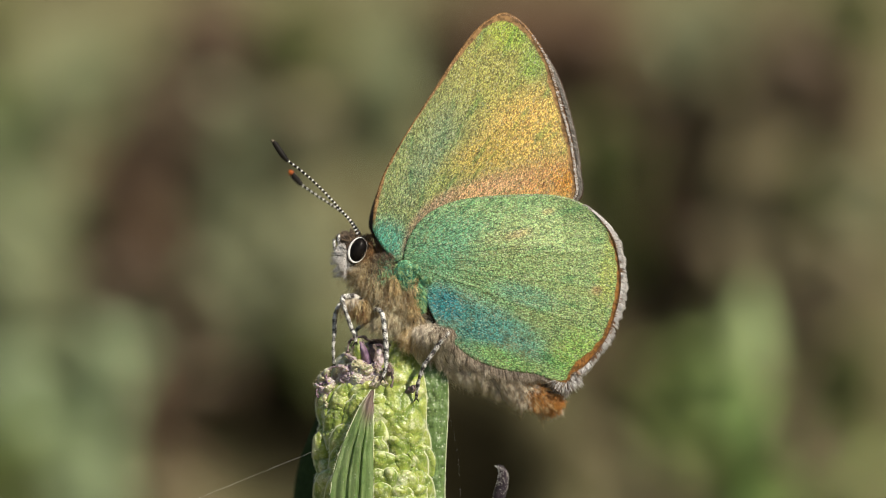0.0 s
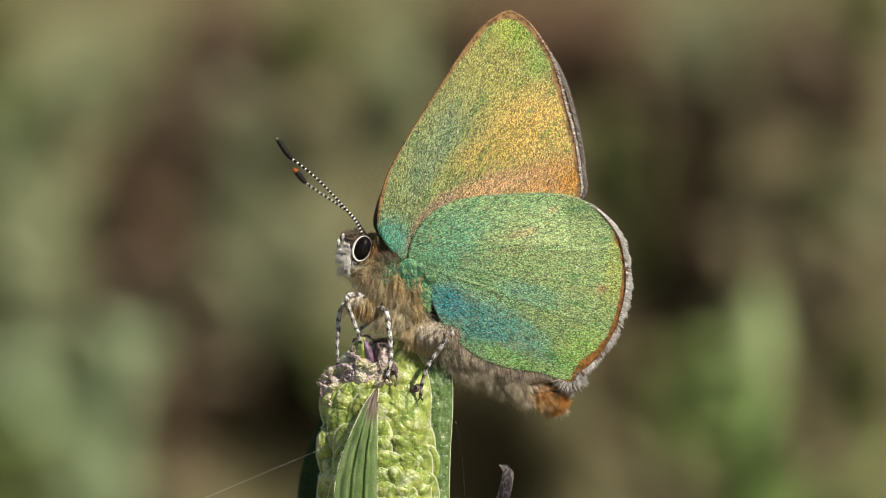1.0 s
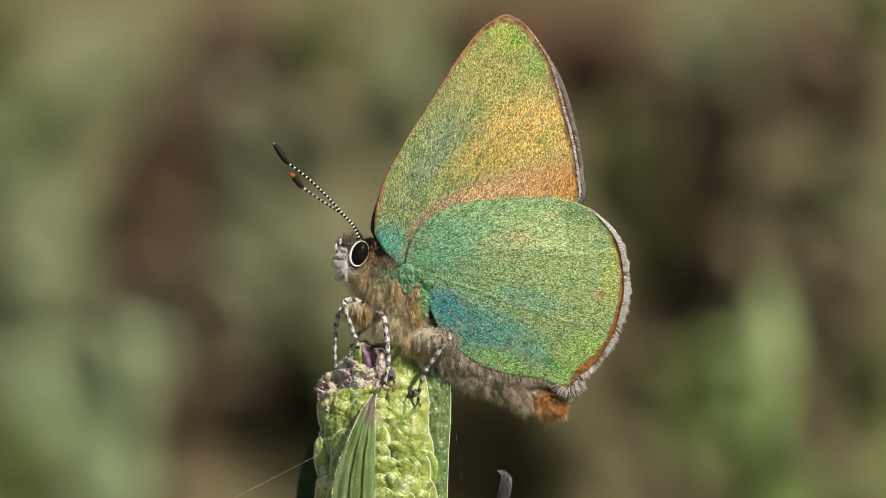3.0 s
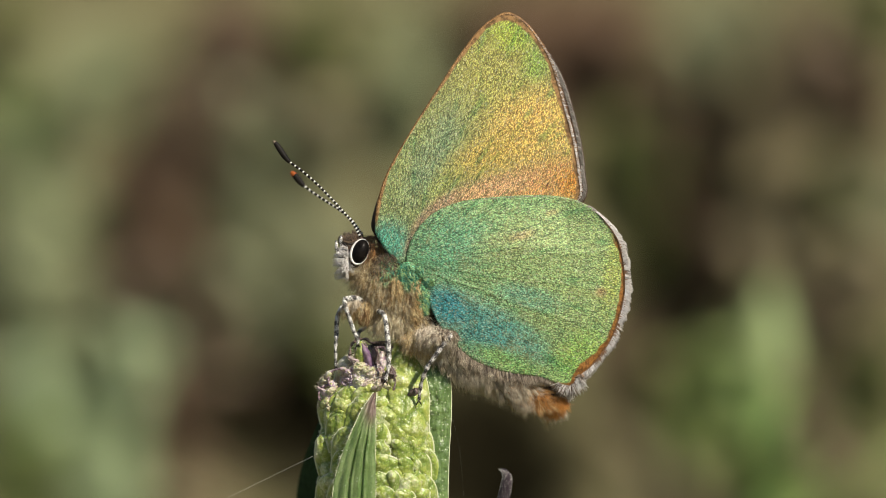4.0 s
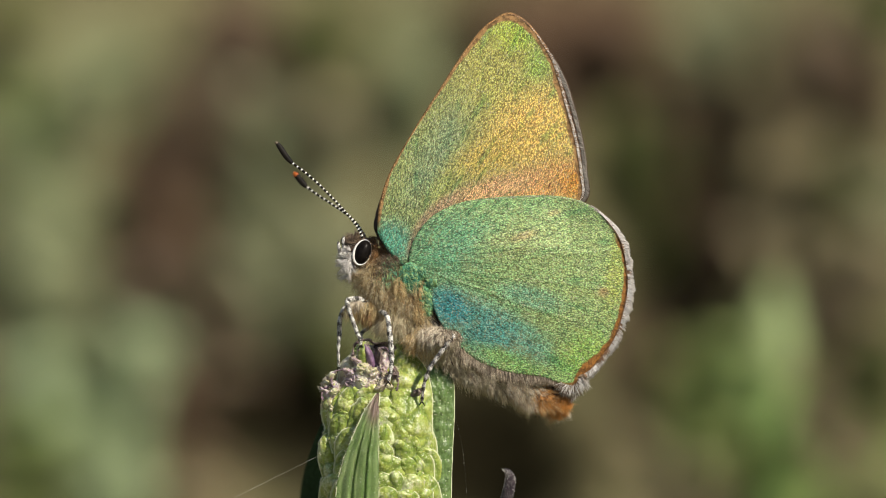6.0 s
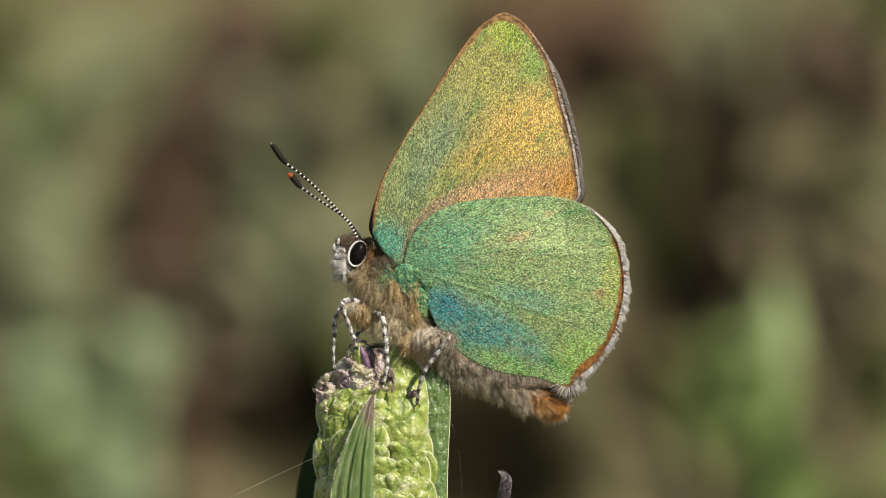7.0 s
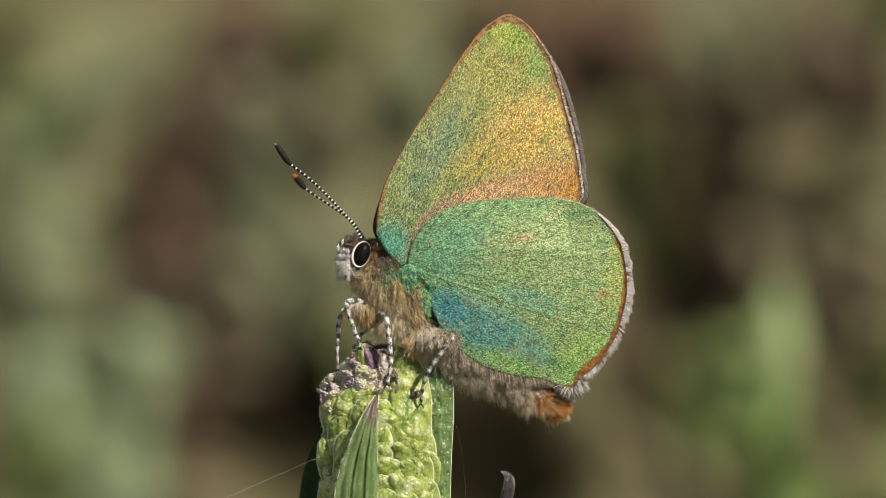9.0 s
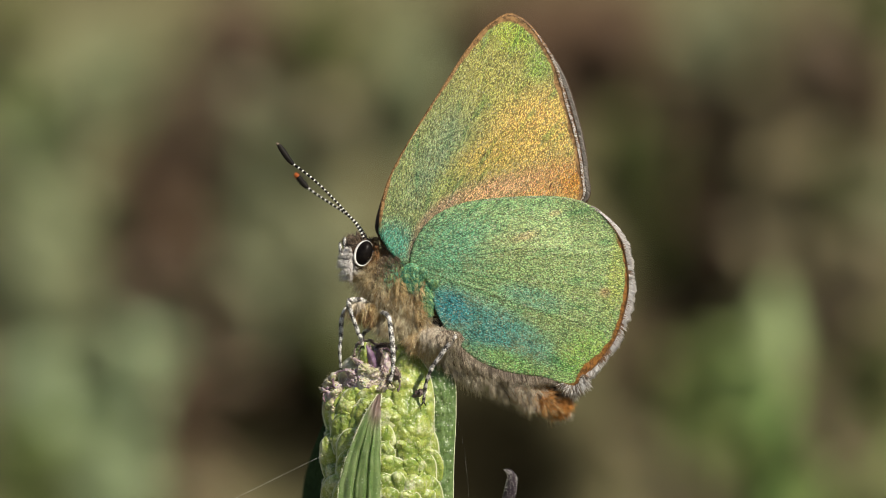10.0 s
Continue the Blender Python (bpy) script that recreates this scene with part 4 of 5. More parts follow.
        for s in (-1, 1):
            tube(bm, [g(end[0], end[1], end[2]), g(end[0] + 3 * s, end[1] + 4, end[2] - 0.08), g(end[0] + 5 * s, end[1] + 8, end[2])],
                 [GRID * 1.4, GRID * 1.1, GRID * 0.4], 6)
        part("claw", bm, M_BLACK, base, "dark claw")
    leg("foreleg, banded black and white",
        ([(650, 532, -0.6), (632, 522, -1.0), (612, 524, -1.2)], [(612, 524, -1.2), (620, 552, -1.2), (631, 583, -1.1)],
         [(631, 583, -1.1), (635, 592, -1.1), (637, 603, -1.0)]), ([6, 6, 5], [5, 4.2, 4.6], [4.4, 4, 3]))
    leg("foreleg, banded black and white",
        ([(640, 540, 0.9), (618, 532, 0.3), (606, 540, -0.2)], [(606, 540, -0.2), (600, 560, -0.3), (599, 588, -0.3)],
         [(599, 588, -0.3), (597, 612, -0.3), (598, 642, -0.2)]), ([4, 4, 4], [4, 5, 4.6], [4, 3.4, 2.8]))
    leg("middle leg, banded black and white",
        ([(672, 545, -1.0), (680, 548, -1.6), (685, 556, -1.9)], [(685, 556, -1.9), (689, 590, -1.95), (692, 625, -1.95)],
         [(692, 625, -1.95), (690, 648, -1.95), (685, 668, -1.9)]), ([5, 5, 5], [4.6, 5.6, 5], [4.6, 4.2, 3.2]))
    leg("middle leg, banded black and white",
        ([(668, 550, 1.0), (655, 565, 1.3), (648, 575, 1.4)], [(648, 575, 1.4), (640, 580, 1.4), (636, 588, 1.3)],
         [(636, 588, 1.3), (640, 597, 1.2), (645, 604, 1.1)]), ([4, 4, 4], [4, 4, 4], [4, 3.4, 2.8]))
    leg("hind leg, banded black and grey",
        ([(766, 576, -1.0), (788, 582, -1.5), (801, 588, -2.2)], [(801, 588, -2.2), (782, 612, -2.5), (760, 642, -2.5)],
         [(760, 642, -2.5), (749, 670, -2.2), (744, 703, -1.8)]), ([4, 4, 4], [4.2, 4.9, 4.5], [4.4, 3.9, 3.0]), M_LEG_DARK)
    # shaggy hair of the leg bases
    for seed, (u, v, d, ru, rv), n, length, mat in (
            (31, (642, 536, -0.5, 0.7, 0.35), 1100, 24, M_FUR), (32, (632, 530, -0.6, 0.45, 0.3), 600, 19, M_FUR_GREY), (38, (648, 550, -0.5, 0.4, 0.3), 260, 18, M_COLLAR),
            (33, (766, 586, -1.2, 1.0, 0.45), 1500, 27, M_FUR_GREY), (34, (745, 588, -0.9, 0.7, 0.5), 1000, 28, M_FUR),
            (35, (703, 560, -0.7, 0.9, 0.4), 1100, 28, M_FUR_PALE),
            (36, (786, 588, -1.75, 0.75, 0.32), 900, 20, M_FUR_GREY), (37, (790, 586, -1.7, 0.7, 0.3), 500, 20, M_FUR_DARK)):
        fur_part("fur", n, on_ellipsoid(g(u, v, d), (ru * mm, 0.6 * mm, rv * mm), ident, (-0.15, -0.1, -0.9), 0.16), length, 0.36,
                 mat, thorax, seed=seed, droop=0.2)


butterfly()


# ---------------------------------------------------------------- flower bud and its shoot
def lump(p, scale):
    """Rounded swellings between sunken veins, 0 to 1."""
    d, _ = noise.voronoi(p * scale)
    return min(1.0, (d[1] - d[0]) * 1.6) ** 0.6


def pucker_uv(bm, tops):
    """Keeps how far each point swells, for the bract's painted highlights and groove shade."""
    uv = bm.loops.layers.uv.new("swell")
    for f in bm.faces:
        for loop in f.loops:
            loop[uv].uv = (tops.get(loop.vert, 0.0), 0.0)


def warped(p):
    return p + Vector((noise.noise(p * 900), noise.noise(p * 900 + Vector((7, 0, 0))), noise.noise(p * 900 + Vector((0, 7, 0))))) * 0.00035


def crease(p):
    """Sharp irregular folds, 0 to 1."""
    return sum((1 - abs(noise.noise(p * k)) * 2.2) * w for k, w in ((1.0, 0.5), (2.3, 0.3), (5.1, 0.2)))


def bract_mesh(rows, columns=44, steps=14, pucker=0.16, scale=1250.0, thick=0.00012, slant=0.0, crumpled=False):
    """A cupped leaf: rows of (u, v, d, half width, cup) from base to tip."""
    line = spline(rows, steps)
    bm = bmesh.new()
    front, back, tops = [], [], {}
    for i, (u, v, d, w, cup) in enumerate(line):
        fr, bk = [], []
        for k in range(columns + 1):
            s = 2 * k / columns - 1
            edge = 1 - s * s
            p = g(u + s * w, v, d + cup * s * s + slant * s * w / 40)
            a = warped(p)
            h = crease(a * scale) if crumpled else lump(a, scale) * 0.8 + lump(a, scale * 2.1) * 0.2
            q = h * pucker * 0.001 * min(1, edge * 3 + 0.15) + noise.noise(p * 6500) * pucker * 0.0002
            vt = bm.verts.new(p + Vector((s * 0.4, -1, 0.15)).normalized() * q)
            tops[vt] = h
            fr.append(vt)
            bk.append(bm.verts.new(p + Vector((0, thick, 0))))
        front.append(fr)
        back.append(bk)
    for i in range(len(line) - 1):
        for k in range(columns):
            bm.faces.new((front[i][k], front[i][k + 1], front[i + 1][k + 1], front[i + 1][k]))
            bm.faces.new((back[i + 1][k], back[i + 1][k + 1], back[i][k + 1], back[i][k]))
    for i in range(len(line) - 1):
        bm.faces.new((front[i][0], front[i + 1][0], back[i + 1][0], back[i][0]))
        bm.faces.new((front[i][-1], back[i][-1], back[i + 1][-1], front[i + 1][-1]))
    bm.faces.new([*front[0][::-1], *back[0]])
    bm.faces.new([*front[-1], *back[-1][::-1]])
    bmesh.ops.recalc_face_normals(bm, faces=bm.faces)
    pucker_uv(bm, tops)
    return bm, line


def margin(line, parent, width=1.1):
    """The pale, slightly thickened edge of a bract."""
    bm = bmesh.new()
    for s in (-1, 1):
        path = [g(u + s * w, v + 1.5 * noise.noise((v * 0.15, s, u * 0.02)), d + cup - 0.02) for u, v, d, w, cup in line]
        tube(bm, path, [GRID * width * (0.7 + 0.5 * abs(noise.noise(p * 4000))) for p in path], 6)
    part("margin", bm, M_MARGIN, parent)


def edge_hairs(line, parent, seed, count=90, length=7.0, material=None):
    """Short glassy hairs on both margins of a bract."""
    rng = np.random.default_rng(seed)
    roots, ways = [], []
    for _ in range(count):
        x = rng.random() * (len(line) - 1.001)
        i = int(x)
        u, v, d, w, cup = line[i] + (line[i + 1] - line[i]) * (x - i)
        s = rng.choice((-1, 1))
        roots.append(g(u + s * w, v, d + cup))
        ways.append((s + rng.normal() * 0.3, -0.4 + rng.normal() * 0.4, 0.3 + rng.normal() * 0.5))
    V, F = strands(roots, ways, GRID * length * (0.5 + rng.random(count)), GRID * 0.5, 0.1, rng=rng)
    arrays_part("edge_hairs", V, F, material or M_BRACT_EDGE, parent)


def spear_skin(foot):
    """Smooth leaf green that withers to brown-mauve at the very tip."""
    n = Nodes("smooth_green_leaf_with_withered_tip")
    obj = n.coord.outputs["Object"]
    streak = n.noise(n.mapped(obj, (1, 1, 0.12)), 2600.0, 3.0)
    fine = n.noise(obj, 6000.0, 3.0, 0.7)
    dots = n.voronoi(obj, 5200.0)
    c = n.mix(n.ramp(streak.outputs[0], 0.35, 0.68), (0.21, 0.34, 0.10), (0.36, 0.48, 0.20))
    c = n.mix(n.ramp(fine.outputs[0], 0.48, 0.72, 0, 0.4), c, (0.11, 0.20, 0.045))
    pick = n.node("ShaderNodeSeparateColor")
    n.link(dots.outputs["Color"], pick.inputs[0])
    c = n.mix(n.math("MULTIPLY", n.ramp(dots.outputs["Distance"], 0.05, 0.3, 0.7, 0), n.ramp(pick.outputs[0], 0.3, 0.8)), c, (0.78, 0.84, 0.62))
    at = (BASE @ g(666, 700, -2.2) - foot) * 1000
    c = n.spot(c, (0.30, 0.215, 0.18), (at.x, at.z), (0.75, 1.9), 12, 1.0)
    n.bump(n.math("ADD", fine.outputs[0], streak.outputs[0]), 0.4, 0.00005)
    return n.done(c, 0.42, 0.0, 0.15, 0.5, 0.2)


def flower_bud():
    foot = (BASE @ g(690, 1040, 0.5))
    foot.z = rise(foot.x, foot.y)
    plant = thing("flower_shoot", None, "flower shoot with a puckered yellow-green bud, purple at the tip",
                  "flower", m=Matrix.Translation(foot))
    # core of the bud: swellings all over
    bm = bmesh.new()
    prof = spline([(1060, 690, 40), (1000, 686, 72), (930, 678, 90), (860, 674, 92), (780, 670, 88), (720, 665, 79),
                   (670, 659, 62), (635, 657, 44), (612, 657, 28), (603, 657, 8)], 16)
    rows, tops = [], {}
    for v, u, r in prof:
        row = []
        for k in range(160):
            a = 2 * math.pi * k / 160
            p = g(u + r * math.cos(a), v, 0.6 + r * 0.03 * 0.78 * math.sin(a))
            nrm = Vector((math.cos(a), math.sin(a), 0.25))
            w = warped(p)
            h = lump(w, 800.0) * 0.8 + lump(w, 1900.0) * 0.25
            q = h * 0.00026 + noise.noise(p * 6500) * 0.00003
            row.append(bm.verts.new(p + nrm * (q - 0.0002)))
            tops[row[-1]] = h
        rows.append(row)
    for a, b in zip(rows, rows[1:]):
        for k in range(160):
            bm.faces.new((a[k], a[(k + 1) % 160], b[(k + 1) % 160], b[k]))
    bm.faces.new(rows[-1])
    bm.faces.new(rows[0][::-1])
    pucker_uv(bm, tops)
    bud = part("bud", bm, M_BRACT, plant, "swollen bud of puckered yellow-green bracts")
    # overlapping scalloped bracts, in uneven rows up the bud
    rng = np.random.default_rng(41)
    heights, axis, girth = prof[::-1, 0], prof[::-1, 1], prof[::-1, 2]

    def skin(u, v, out):
        r, c = np.interp(v, heights, girth), np.interp(v, heights, axis)
        x = max(-0.97, min(0.97, (u - c) / r))
        return 0.6 - (r * 0.03 * 0.78) * math.sqrt(1 - x * x) - out

    count = 0
    for row, v in enumerate(range(950, 640, -40)):
        r, c = np.interp(v, heights, girth), np.interp(v, heights, axis)
        for a in np.linspace(-66, 66, 5 if v > 700 else 4) + (14 if row % 2 else -6):
            a = radians(a + rng.normal() * 6)
            u = c + r * math.sin(a)
            w = (37 - 13 * abs(math.sin(a))) * rng.uniform(0.85, 1.15) * (1 if v > 700 else 0.75)
            lean = rng.normal() * 6 - 10 * math.sin(a)
            vv = v + rng.normal() * 6
            rows_ = []
            for t, wide, out in ((0, 0.7, 0.0), (0.35, 1.0, 0.16), (0.7, 0.98, 0.42), (0.9, 0.68, 0.56), (1.0, 0.14, 0.50)):
                x, y = u + lean * t, vv + 38 - 78 * t
                rows_.append((x, y, skin(x, y, out), w * wide, 0.30 * wide + 0.25 * abs(math.sin(a))))
            bm, line = bract_mesh(rows_, 32, 9, pucker=rng.uniform(0.22, 0.34), scale=640.0)
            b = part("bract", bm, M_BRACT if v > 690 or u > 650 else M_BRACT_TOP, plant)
            margin(line, b, 1.8)
            edge_hairs(line, b, 500 + count, 90, 3.5)
            count += 1
    # taller bracts round the open tip
    for i, (rows_, mat) in enumerate([
            ([(712, 800, -1.4, 50, 0.8), (712, 740, -1.75, 50, 0.9), (718, 690, -1.45, 44, 0.8), (718, 640, -0.9, 30, 0.5), (706, 602, -0.4, 6, 0.2)], M_BRACT),
            ([(640, 660, -0.2, 22, 0.4), (636, 630, -0.3, 17, 0.4), (636, 612, -0.2, 12, 0.3), (640, 596, 0.0, 4, 0.1)], M_BRACT),
            ([(620, 760, -0.9, 40, 0.8), (616, 720, -1.2, 38, 0.8), (622, 690, -1.1, 30, 0.6), (634, 668, -0.8, 18, 0.4), (642, 654, -0.6, 4, 0.2)], M_BRACT)]):
        bm, line = bract_mesh(rows_, 44, 14, pucker=0.30, scale=850.0)
        b = part("bract", bm, mat, plant)
        margin(line, b)
        edge_hairs(line, b, 50 + i, 130, 4.0)
    # the innermost, smaller bracts, each a smooth swelling with a pale edge
    for row, v in enumerate(range(930, 690, -27)):
        r, c = np.interp(v, heights, girth), np.interp(v, heights, axis)
        for a in np.linspace(-8, 62, 4) + (9 if row % 2 else -9):
            a = radians(a + rng.normal() * 5)
            u, w, tall = c + r * math.sin(a), rng.uniform(15, 23) * (1.05 - 0.35 * abs(math.sin(a))), rng.uniform(36, 50)
            rows_ = []
            for t, wide, out in ((0, 0.6, 0.1), (0.3, 0.95, 0.40), (0.65, 1.0, 0.66), (0.88, 0.7, 0.70), (1.0, 0.16, 0.58)):
                x, y = u - 7 * t * math.sin(a) + 3 * t * rng.normal(), v + tall * (0.5 - t)
                rows_.append((x, y, skin(x, y, out), w * wide, 0.32 * wide + 0.2 * abs(math.sin(a))))
            bm, line = bract_mesh(rows_, 22, 8, pucker=rng.uniform(0.10, 0.20), scale=900.0)
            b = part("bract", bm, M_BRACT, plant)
            margin(line, b, 1.5)
            edge_hairs(line, b, 900 + count, 60, 3.0)
            count += 1
    # small rounded bracts that stand out along the shaded flank
    for i, (u, v, r) in enumerate(((590, 722, 15), (586, 760, 18), (584, 804, 19), (583, 846, 20), (584, 890, 20))):
        bm, line = bract_mesh([(u + 14, v + r, 0.6, r * 0.5, 0.2), (u + 4, v + r * 0.4, 0.3, r, 0.35), (u + 2, v - r * 0.3, 0.25, r * 0.95, 0.3),
                               (u + 6, v - r * 0.85, 0.4, r * 0.5, 0.2), (u + 10, v - r * 1.1, 0.6, 2, 0.1)], 24, 7, pucker=0.2, scale=1100.0)
        b = part("bract", bm, M_BRACT, plant)
        margin(line, b, 1.3)
        edge_hairs(line, b, 700 + i, 90, 3.5)
    # purple petals in the middle, lilac calyx lobes round them
    bm, line = bract_mesh([(650, 692, -0.85, 40, 0.5), (650, 675, -1.15, 44, 0.6), (650, 660, -1.2, 40, 0.6), (652, 645, -1.0, 28, 0.5), (656, 630, -0.6, 12, 0.3)],
                          90, 24, pucker=0.30, scale=2400.0, crumpled=True)
    calyx = part("calyx", bm, M_CALYX, plant, "crinkled lilac-grey calyx round the open tip")
    edge_hairs(line, calyx, 820, 200, 4.0, M_FUR_WHITE)
    # brown lobes right of the petals paint in the shade of the tip's hollow
    lobes = [(657, 630, -1.1, 9, 36, M_PURPLE), (668, 630, -0.9, 7, 28, M_HOLLOW), (642, 620, -1.0, 11, 28, M_BRACT), (680, 640, -0.5, 9, 30, M_LILAC), (672, 622, 0.2, 12, 24, M_BRACT_TOP),
             (682, 622, -0.1, 9, 26, M_HOLLOW), (694, 630, -0.3, 7, 24, M_HOLLOW), (672, 606, 0.0, 13, 9, M_HOLLOW), (698, 654, -1.4, 6, 16, M_HOLLOW), (733, 690, -1.55, 8, 12, M_HOLLOW)]
    for _ in range(16):
        t = rng.random()
        lobes.append((598 + 96 * t + rng.normal() * 4, 652 + 24 * t + rng.normal() * 11, -0.45 - 0.98 * math.sin(t * 2.2) + rng.normal() * 0.10,
                      rng.uniform(5.0, 11.0), rng.uniform(8, 15), (M_LILAC, M_CALYX, M_BRACT_TOP, M_BRACT_TOP, M_CALYX, M_HOLLOW)[int(rng.random() * 6)]))
    for _ in range(12):
        lobes.append((583 + rng.normal() * 6, 690 + rng.normal() * 18, -0.75 + rng.normal() * 0.12, rng.uniform(5, 11), rng.uniform(10, 18),
                      (M_LILAC, M_BRACT_TOP, M_BRACT)[int(rng.random() * 3)]))
    for u, v, d, w, h, mat in lobes:
        t = rng.normal() * 7
        bm, line = bract_mesh([(u, v + h * 0.7, d + 0.25, w * 0.7, 0.2), (u, v + h * 0.2, d, w, 0.3), (u + t * 0.5, v - h * 0.4, d - 0.05, w * 0.8, 0.2),
                               (u + t, v - h * 0.8, d + 0.12, w * 0.15, 0.1)], 26, 9, pucker=0.07 if mat in (M_BRACT, M_PURPLE) else 0.26, scale=1700.0, crumpled=mat not in (M_BRACT, M_PURPLE))
        p = part("petal" if mat is M_PURPLE and w > 9 else "calyx_lobe", bm, mat, plant)
        edge_hairs(line, p, int(u * 7 + v), 60, 5.0, M_FUR_GREY)
    # withered brown rims that curl over the open tip
    for i, (points, wide, mat) in enumerate((
            ([(622, 622, -0.8), (626, 603, -0.7), (644, 594, -0.6), (664, 601, -0.5), (684, 600, -0.4), (700, 610, -0.6)], 2.2, M_HOLLOW),
            ([(632, 612, -0.9), (648, 604, -0.8), (662, 612, -0.8), (676, 608, -0.6), (690, 616, -0.6)], 1.8, M_CALYX),
            ([(588, 678, -0.9), (584, 662, -0.9), (592, 649, -0.9), (606, 648, -1.0), (616, 656, -1.0)], 1.8, M_CALYX),
            ([(570, 702, -0.7), (567, 690, -0.7), (574, 677, -0.7), (586, 676, -0.8)], 1.8, M_CALYX),
            ([(698, 684, -1.9), (703, 672, -1.8), (699, 656, -1.5)], 2.2, M_HOLLOW))):
        line = spline(points, 8)
        bm = tube(bmesh.new(), [g(*p) for p in line], [GRID * wide * (0.8 + 0.5 * noise.noise((k * 0.5, i, 3.0))) for k in range(len(line))], 10, squash=1.6)
        for v in bm.verts:
            v.co += noise.noise_vector(v.co * 7000) * 0.00009
        part("withered_rim", bm, mat, plant, "curled withered petal edge")
    # spear-shaped leaf in front, folded in three ribs
    bm = bmesh.new()
    line = spline([(632, 1040, -2.6, 30), (630, 960, -2.9, 36), (629, 880, -3.0, 38), (634, 820, -2.95, 33), (646, 760, -2.8, 22), (656, 718, -2.5, 12), (667, 688, -2.1, 3)], 12)
    rows = []
    for u, v, d, w in line:
        row = []
        for k in range(49):
            s = 2 * k / 48 - 1
            groove = math.exp(-((s + 0.26) / 0.075) ** 2) + 1.1 * math.exp(-((s - 0.34) / 0.06) ** 2)
            roll = abs(math.sin((s * 1.5 + 0.1) * math.pi)) * 0.14
            wave = 2.4 * noise.noise((v * 0.035, s * 0.6, 4.0)) * min(1.0, w / 20)
            row.append(bm.verts.new(g(u + s * w + wave, v, d + 0.30 * s * s * w / 38 + 0.30 * groove * max(0.0, min(1, (w - 14) / 14)) - roll * w / 38
                                      + 0.08 * noise.noise((u * 0.03, v * 0.04, s * 2)))))
        rows.append(row)
    for a, b in zip(rows, rows[1:]):
        for k in range(48):
            bm.faces.new((a[k], a[k + 1], b[k + 1], b[k]))
    bmesh.ops.solidify(bm, geom=bm.faces[:], thickness=0.00012)
    bmesh.ops.recalc_face_normals(bm, faces=bm.faces)
    spear = part("leaf", bm, spear_skin(foot), plant, "smooth pointed green leaf lying against the bud")
    edge = np.array([(u, v, d, w, 0.22 * w / 38) for u, v, d, w in line])
    margin(edge, spear, 0.9)
    edge_hairs(edge, spear, 91, 260, 3.5)
    # broad leaf behind, and one at the other side with its shade painted in
    for rows_, mat, label in (
            ([(764, 1040, 0.6, 32, 0.2), (766, 960, 0.1, 32, 0.2), (764, 880, -0.2, 31, 0.2), (766, 800, -0.3, 31, 0.2), (772, 720, -0.35, 29, 0.2), (774, 660, -0.3, 24, 0.1), (770, 610, 0.3, 4, 0)],
             M_BACK_LEAF, "broad fresh-green leaf behind the bud"),
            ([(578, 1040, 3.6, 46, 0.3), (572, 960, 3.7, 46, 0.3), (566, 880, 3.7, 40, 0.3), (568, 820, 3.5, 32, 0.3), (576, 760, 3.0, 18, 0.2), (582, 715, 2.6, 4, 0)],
             M_SHADE_LEAF, "green leaf on the shaded side of the bud, its shade painted in")):
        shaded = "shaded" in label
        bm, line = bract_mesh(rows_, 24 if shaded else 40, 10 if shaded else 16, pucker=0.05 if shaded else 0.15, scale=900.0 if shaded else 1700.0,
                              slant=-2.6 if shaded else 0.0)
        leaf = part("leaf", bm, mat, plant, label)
        if "shaded" not in label:
            margin(line, leaf, 0.9)
            edge_hairs(line, leaf, 90, 220, 1.8)
    # stem down to the soil, with lower leaf pairs
    top = BASE @ g(690, 1040, 0.6)
    way = [top, top + Vector((0.0005, 0.001, -0.03)), top + Vector((0.001, 0.002, -0.12)), Vector((foot.x, foot.y, foot.z - 0.005))]
    line = spline(way, 10)
    part("stem", tube(bmesh.new(), line, np.linspace(0.0011, 0.0018, len(line)), 12), M_STEM, plant, "hairy green stem", frame_m=Matrix.Identity(4))
    for i, z in enumerate((0.30, 0.24, 0.17, 0.10)):
        at = Vector([np.interp(z, line[::-1, 2], line[::-1, k]) for k in range(3)])
        for s in (0, 180):
            ang = radians(90 * i + 35 + s)
            bm = leaf_blade(at, Vector((math.cos(ang), math.sin(ang), 0.5)), 0.028 + 0.006 * i, 0.009)
            part("leaf", bm, M_SPEAR, plant, frame_m=Matrix.Identity(4))


def leaf_blade(at, way, length, width, bm=None, sections=7):
    """A folded, arching leaf of three lengthwise strips."""
    bm = bm or bmesh.new()
    way = Vector(way).normalized()
    side = way.cross(Vector((0, 0, 1)))
    side = side.normalized() if side.length > 1e-4 else Vector((1, 0, 0))
    up = side.cross(way)
    rows = []
    for i in range(sections):
        s = i / (sections - 1)
        w = width * 0.5 * (math.sin(math.pi * min(1, 0.08 + s * 0.92)) ** 0.8 + 0.03)
        mid = at + way * length * s - Vector((0, 0, 1)) * length * 0.28 * s * s
        rows.append([bm.verts.new(mid + side * w * k + up * (abs(k) * w * 0.35)) for k in (-1, 0, 1)])
        rows[-1] += [bm.verts.new(mid + side * w * k * 0.9 + up * (abs(k) * w * 0.35 - length * 0.008)) for k in (1, 0, -1)]
    for a, b in zip(rows, rows[1:]):
        for k in range(6):
            j = (k + 1) % 6
            bm.faces.new((a[k], a[j], b[j], b[k]))
    bm.faces.new(rows[0][::-1])
    bm.faces.new(rows[-1])
    return bm


flower_bud()


